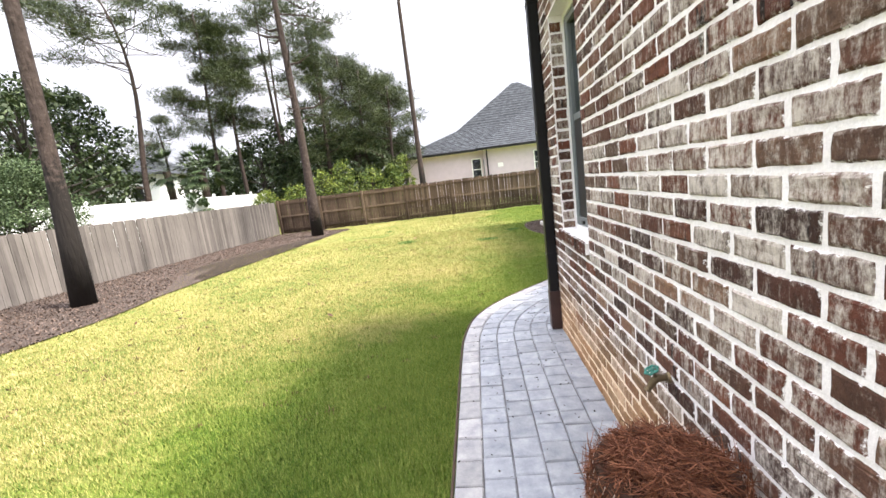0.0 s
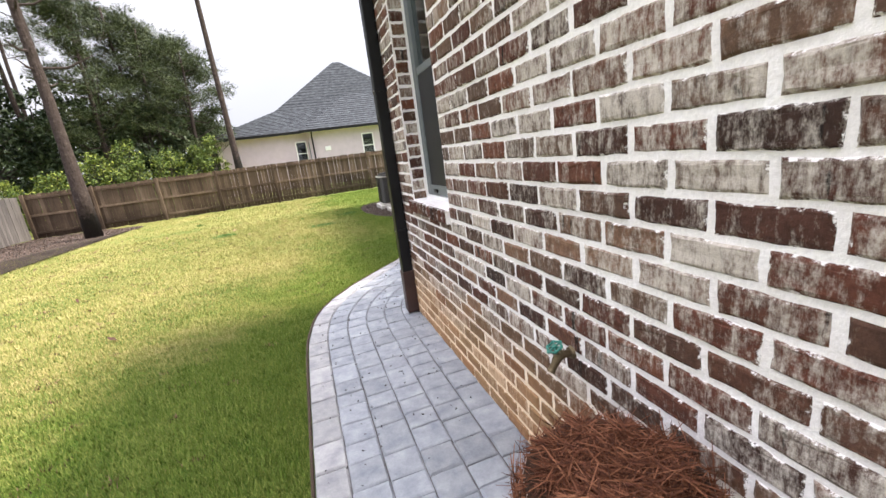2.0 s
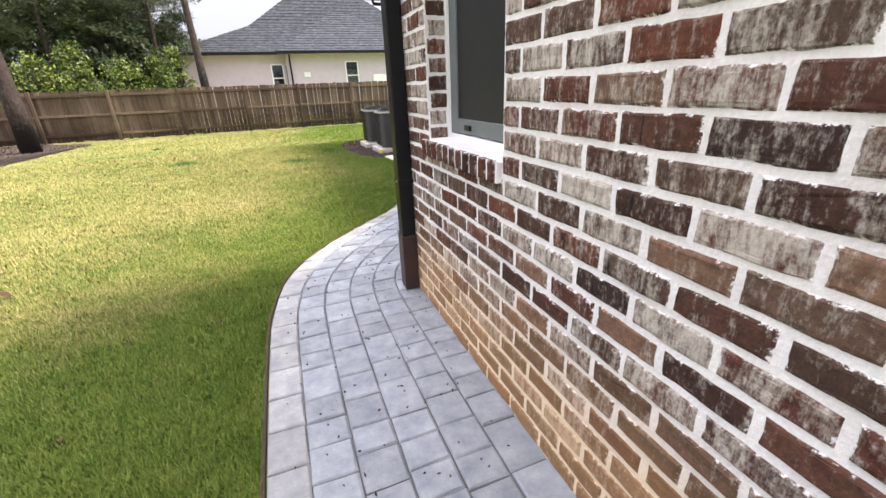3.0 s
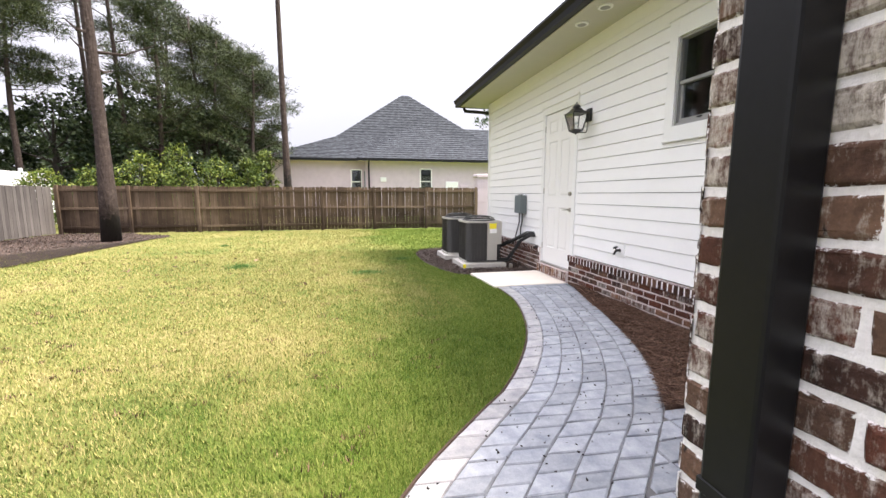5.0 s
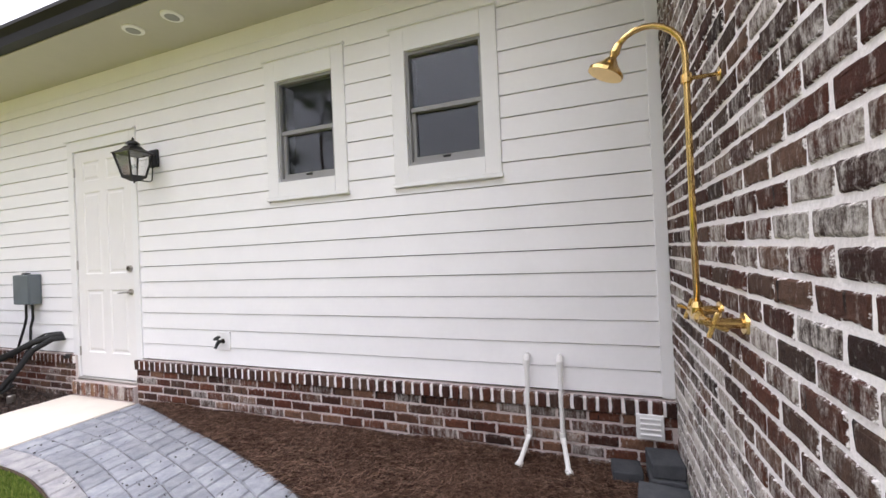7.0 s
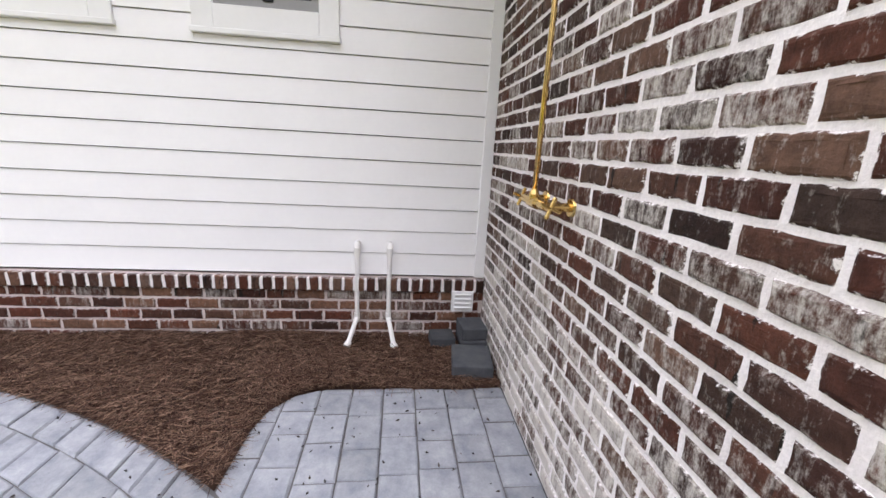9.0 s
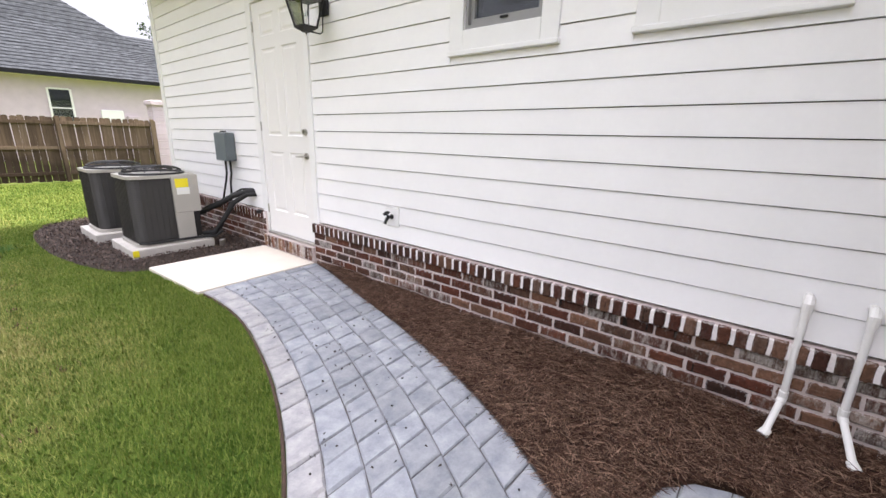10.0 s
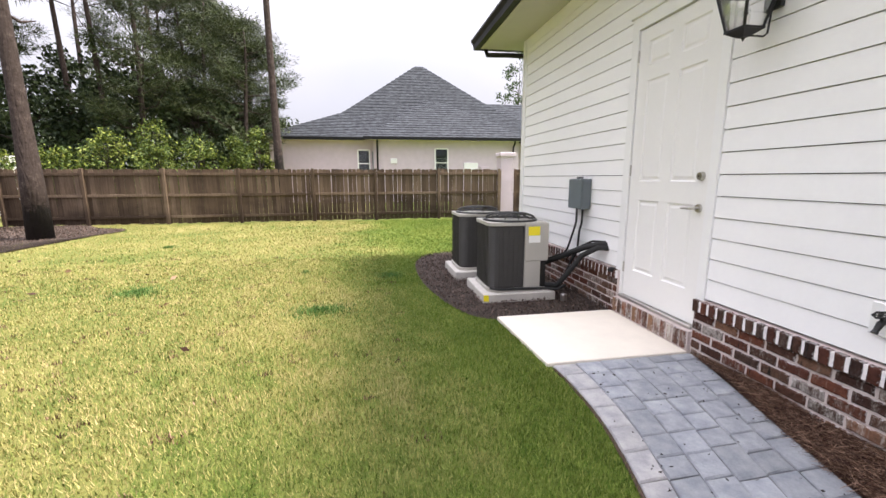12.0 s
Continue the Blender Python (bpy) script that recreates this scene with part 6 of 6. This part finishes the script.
part("drain_cap", tube([(-0.10, -0.02, 0.0), (-0.10, -0.02, 0.07), (-0.10, -0.02, 0.075)], [0.035, 0.035, 0.03], 12), CHROME, hs)
hb = tagged(mesh_ob("gas_tap", tube([(-0.06, 5.80, 0.42), (-0.10, 5.80, 0.425), (-0.125, 5.79, 0.42)], [0.022, 0.028, 0.02], 10), BLACKM), "small black capped outlet on the plinth", "outlet")


# ---- straw litter, grass, leaves ----
rgs = np.random.default_rng(21)


def scatter(poly, n, rg):
    q = np.array(poly)
    lo, hi = q.min(0), q.max(0)
    xs, ys = rg.uniform(lo[0], hi[0], n * 3), rg.uniform(lo[1], hi[1], n * 3)
    k = inside(xs, ys, poly)
    return xs[k][:n], ys[k][:n]


x, y = scatter(STRAW_BED, 42000, rgs)
n = len(x)
h = rgs.uniform(0, 6.283, n)
d = np.stack([np.cos(h), np.sin(h), rgs.normal(size=n) * 0.12], 1)
d /= np.linalg.norm(d, axis=1, keepdims=True)
mound = 0.004 + 0.034 * np.abs(np.sin(5.1 * x + 1.3 * y) * np.sin(3.3 * y - 2 * x))
p = np.stack([x, y, mound + rgs.uniform(0, 0.022, n)], 1) - d * 0.05
tagged(array_ob("pine_straw", strands(p, d, rgs.uniform(0.05, 0.15, n), rgs.uniform(0.0007, 0.0015, n), rgs), 4, STRAW), "loose brown pine straw covering the bed", "pine straw", kind="stuff")


def chips(name, poly, n, label, size, rg):
    x, y = scatter(poly, n, rg)
    m = len(x)
    c = np.stack([x, y, np.array([ground_z(a, b) for a, b in zip(x, y)]) + 0.028 + rg.uniform(0, 0.012, m)], 1)
    v = leaves(c, [0.01] * m, 1, size, rg, 0.4)
    return tagged(array_ob(name, v, 4, STRAW_DARK), label, "mulch", kind="stuff")


STRAW_DARK = straw_material("dark_chips", (0.024, 0.016, 0.013), (0.08, 0.055, 0.044), (0.19, 0.14, 0.115))
chips("bark_chips", AC_BED, 11000, "dark bark chips round the units", 0.013, rgs)
chips("bark_chips", LEFT_BED, 26000, "dark bark chips along the grey fence", 0.021, rgs)


def grass(n, reach, lo, hi, width, y0, y1, rg, fade=1.0):
    """Blades whose number thins out and whose width grows away from the path."""
    ys = y0 + (y1 - y0) * rg.beta(1.0, fade, n)
    left = np.interp(ys, PATH_LEFT[:, 1], PATH_LEFT[:, 0]) - 0.025
    left = np.where(ys > 4.72, -1.24, left)
    left = np.where(ys > 9.5, 3.0, left)
    away = rg.exponential(reach, n)
    xs = left - away
    ok = (xs > FENCE_X + 0.1) & ~inside(xs, ys, AC_BED) & ~inside(xs, ys, LEFT_BED)
    xs, ys, away = xs[ok], ys[ok], away[ok]
    m = len(xs)
    zs = np.array([ground_z(a, b) for a, b in zip(xs, ys)])
    far = np.clip(away / 5.0 + np.maximum(ys - 6.0, 0) / 7.0, 0, 2.2)
    h = rg.uniform(lo, hi, m) * (1 + 0.25 * far)
    an = rg.uniform(0, 6.283, m)
    ln = rg.uniform(0.15, 0.95, m)
    tip = np.stack([xs + np.cos(an) * ln * h, ys + np.sin(an) * ln * h, zs + h * np.cos(ln * 0.8)], 1)
    s = np.stack([-np.sin(an), np.cos(an), np.zeros(m)], 1) * (width * (1 + 0.7 * far) * rg.uniform(0.6, 1.3, m))[:, None]
    b = np.stack([xs, ys, zs - 0.002], 1)
    return np.stack([b - s, b + s, tip], 1)


tri = np.concatenate([grass(560000, 1.9, 0.011, 0.040, 0.0021, -4.4, 14.5, rgs, 2.0), grass(330000, 4.5, 0.012, 0.030, 0.0032, -4.4, 16.6, rgs)])
tagged(array_ob("grass", tri, 3, BLADE), "short yellow-green lawn grass", "grass", kind="stuff")

# a few lush patches and dry tufts in the lawn
LUSH = leaf_material("lush_grass", (0.03, 0.085, 0.014), (0.055, 0.13, 0.022), (0.11, 0.19, 0.04))


def lawn_patch(cx, cy, rx, ry, n, lo, hi, rg):
    a, q = rg.uniform(0, 6.283, n), np.abs(rg.normal(size=n)) * 0.5
    xs, ys = cx + rx * q * np.cos(a), cy + ry * q * np.sin(a)
    zs = np.array([ground_z(u, w) for u, w in zip(xs, ys)])
    h, an, ln = rg.uniform(lo, hi, n), rg.uniform(0, 6.283, n), rg.uniform(0.15, 0.9, n)
    tip = np.stack([xs + np.cos(an) * ln * h, ys + np.sin(an) * ln * h, zs + h], 1)
    s = np.stack([-np.sin(an), np.cos(an), np.zeros(n)], 1) * 0.0045
    b = np.stack([xs, ys, zs - 0.002], 1)
    return np.stack([b - s, b + s, tip], 1)


PATCHES = ((-5.32, 7.52, 0.35, 0.35), (-2.99, 6.38, 0.45, 0.3), (-6.66, 11.38, 0.15, 0.2), (-3.45, 8.34, 0.06, 0.08), (-2.21, 7.87, 0.25, 0.25))
lush = np.concatenate([lawn_patch(px, py, rx, ry, int(8500 * rx * ry) + 60, 0.03, 0.06, rgs) for px, py, rx, ry in PATCHES])
tagged(array_ob("grass_patches", lush, 3, LUSH), "lush dark green patches of grass in the lawn", "grass", kind="stuff")
dx, dy = rgs.uniform(-9.0, -2.2, 420), rgs.uniform(-1.5, 10.0, 420)
okd = (dx < np.interp(dy, PATH_LEFT[:, 1], PATH_LEFT[:, 0]) - 0.3) & ~inside(dx, dy, AC_BED) & ~inside(dx, dy, LEFT_BED)
dry = np.concatenate([lawn_patch(px, py, 0.11, 0.07, 26, 0.012, 0.03, rgs) for px, py in zip(dx[okd], dy[okd])])
tagged(array_ob("dry_tufts", dry, 3, STRAW), "small dry brown tufts scattered over the lawn", "grass", kind="stuff")

# fallen bits on pavers and lawn
BITS = straw_material("dark_seed_bits", (0.015, 0.013, 0.012), (0.03, 0.025, 0.022), (0.06, 0.045, 0.035))
t = rgs.random(420)
i = (90 + t * 169).astype(int)
u = rgs.uniform(0.05, 0.97, 420)
px = PATH_LEFT[i, 0] * (1 - u) + PATH_RIGHT[i, 0] * u + rgs.normal(size=420) * 0.02
py = PATH_LEFT[i, 1] * (1 - u) + PATH_RIGHT[i, 1] * u + rgs.normal(size=420) * 0.05
qx, qy = scatter(PATIO, 120, rgs)
c = np.stack([np.concatenate([px, qx]), np.concatenate([py, qy]), np.full(420 + len(qx), 0.008)], 1)
tagged(array_ob("seed_litter", leaves(c, [0.003] * len(c), 2, 0.0085, rgs, 0.3), 4, BITS), "small dark seeds scattered on the pavers", "litter", kind="stuff")
gxs, gys = rgs.uniform(-9, -3.6, 26), rgs.uniform(-1, 15, 26)
c = np.stack([gxs, gys, np.array([ground_z(a, b) for a, b in zip(gxs, gys)]) + 0.045], 1)
tagged(array_ob("fallen_leaves", leaves(c, [0.01] * 26, 1, 0.045, rgs, 0.2), 4, STRAW), "few dry brown leaves lying on the lawn", "leaves", kind="stuff")

# ---- pavers and bricks ----
lay_path()
y0, y1, z0, z1 = WIN_A
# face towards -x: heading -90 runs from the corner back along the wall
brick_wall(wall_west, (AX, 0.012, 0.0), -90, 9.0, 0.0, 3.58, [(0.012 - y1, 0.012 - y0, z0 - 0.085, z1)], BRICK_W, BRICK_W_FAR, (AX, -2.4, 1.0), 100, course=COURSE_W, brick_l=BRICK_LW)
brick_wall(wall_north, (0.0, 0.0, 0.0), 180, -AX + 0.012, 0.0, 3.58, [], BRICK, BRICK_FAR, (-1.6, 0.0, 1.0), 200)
brick_wall(plinth, (-0.052, DOOR[0] - 0.03, -0.035), -90, DOOR[0] - 0.03, 0.0, 0.38, [], BRICK_PLINTH, BRICK_FAR, (0, 2.0, 0.3), 300, depth=0.012)
brick_wall(plinth_b, (-0.052, B_END, -0.035), -90, B_END - DOOR[1] - 0.03, 0.0, 0.38, [], BRICK_PLINTH, BRICK_FAR, (0, 6.0, 0.3), 400, depth=0.012)


def rowlock(parent, y0, y1, zc, h, face, depth, mat, n, seed, tilt=0):
    shapes = brick_set(1.0 * (y1 - y0) / n - 0.018, h, depth, 6, seed)
    meshes = brick_meshes(shapes, mat)
    rg = random.Random(seed)
    for i in range(n):
        ob = new("brick", meshes[i % 6])
        ob.parent = parent
        ob.matrix_basis = pose(face, y0 + (y1 - y0) * (i + 0.5) / n, zc, rg.uniform(-1, 1), tilt + rg.uniform(-1, 1), -90 + rg.uniform(-1, 1))


rowlock(plinth, 0.0, DOOR[0] - 0.03, 0.384, 0.092, -0.05, 0.034, BRICK_CAP, 64, 300)
rowlock(plinth_b, DOOR[1] + 0.03, B_END, 0.384, 0.092, -0.05, 0.034, BRICK_CAP, 38, 310)
rowlock(step, DOOR[0] - 0.03, DOOR[1] + 0.03, 0.091, 0.138, -0.083, 0.016, BRICK_STEP, 13, 320)
brick_wall(wall_west, (AX, y1, 0.0), 0, 0.11, 1.06 - COURSE * 0.3, z1, [], BRICK_W, BRICK_W_FAR, (AX, y1, 1.5), 400, course=COURSE_W, brick_l=BRICK_LW)
for pl, ya, yb in ((plinth, 0.0, DOOR[0] - 0.03), (plinth_b, DOOR[1] + 0.03, B_END)):
    part("cap_mortar", box(-0.076, -0.053, ya + 0.002, yb - 0.002, 0.345, 0.424), MORTAR, pl)
sill = tagged(mesh_ob("brick_sill", box(AX - 0.026, AX + 0.10, WIN_A[0], WIN_A[1] + 0.06, 0.975, 1.052), MORTAR_W), "sloping rowlock brick window sill", "window sill", kind="structure")
rowlock(sill, WIN_A[0], WIN_A[1] + 0.06, 1.012, 0.082, AX - 0.012, 0.022, BRICK_CAP, 11, 330)
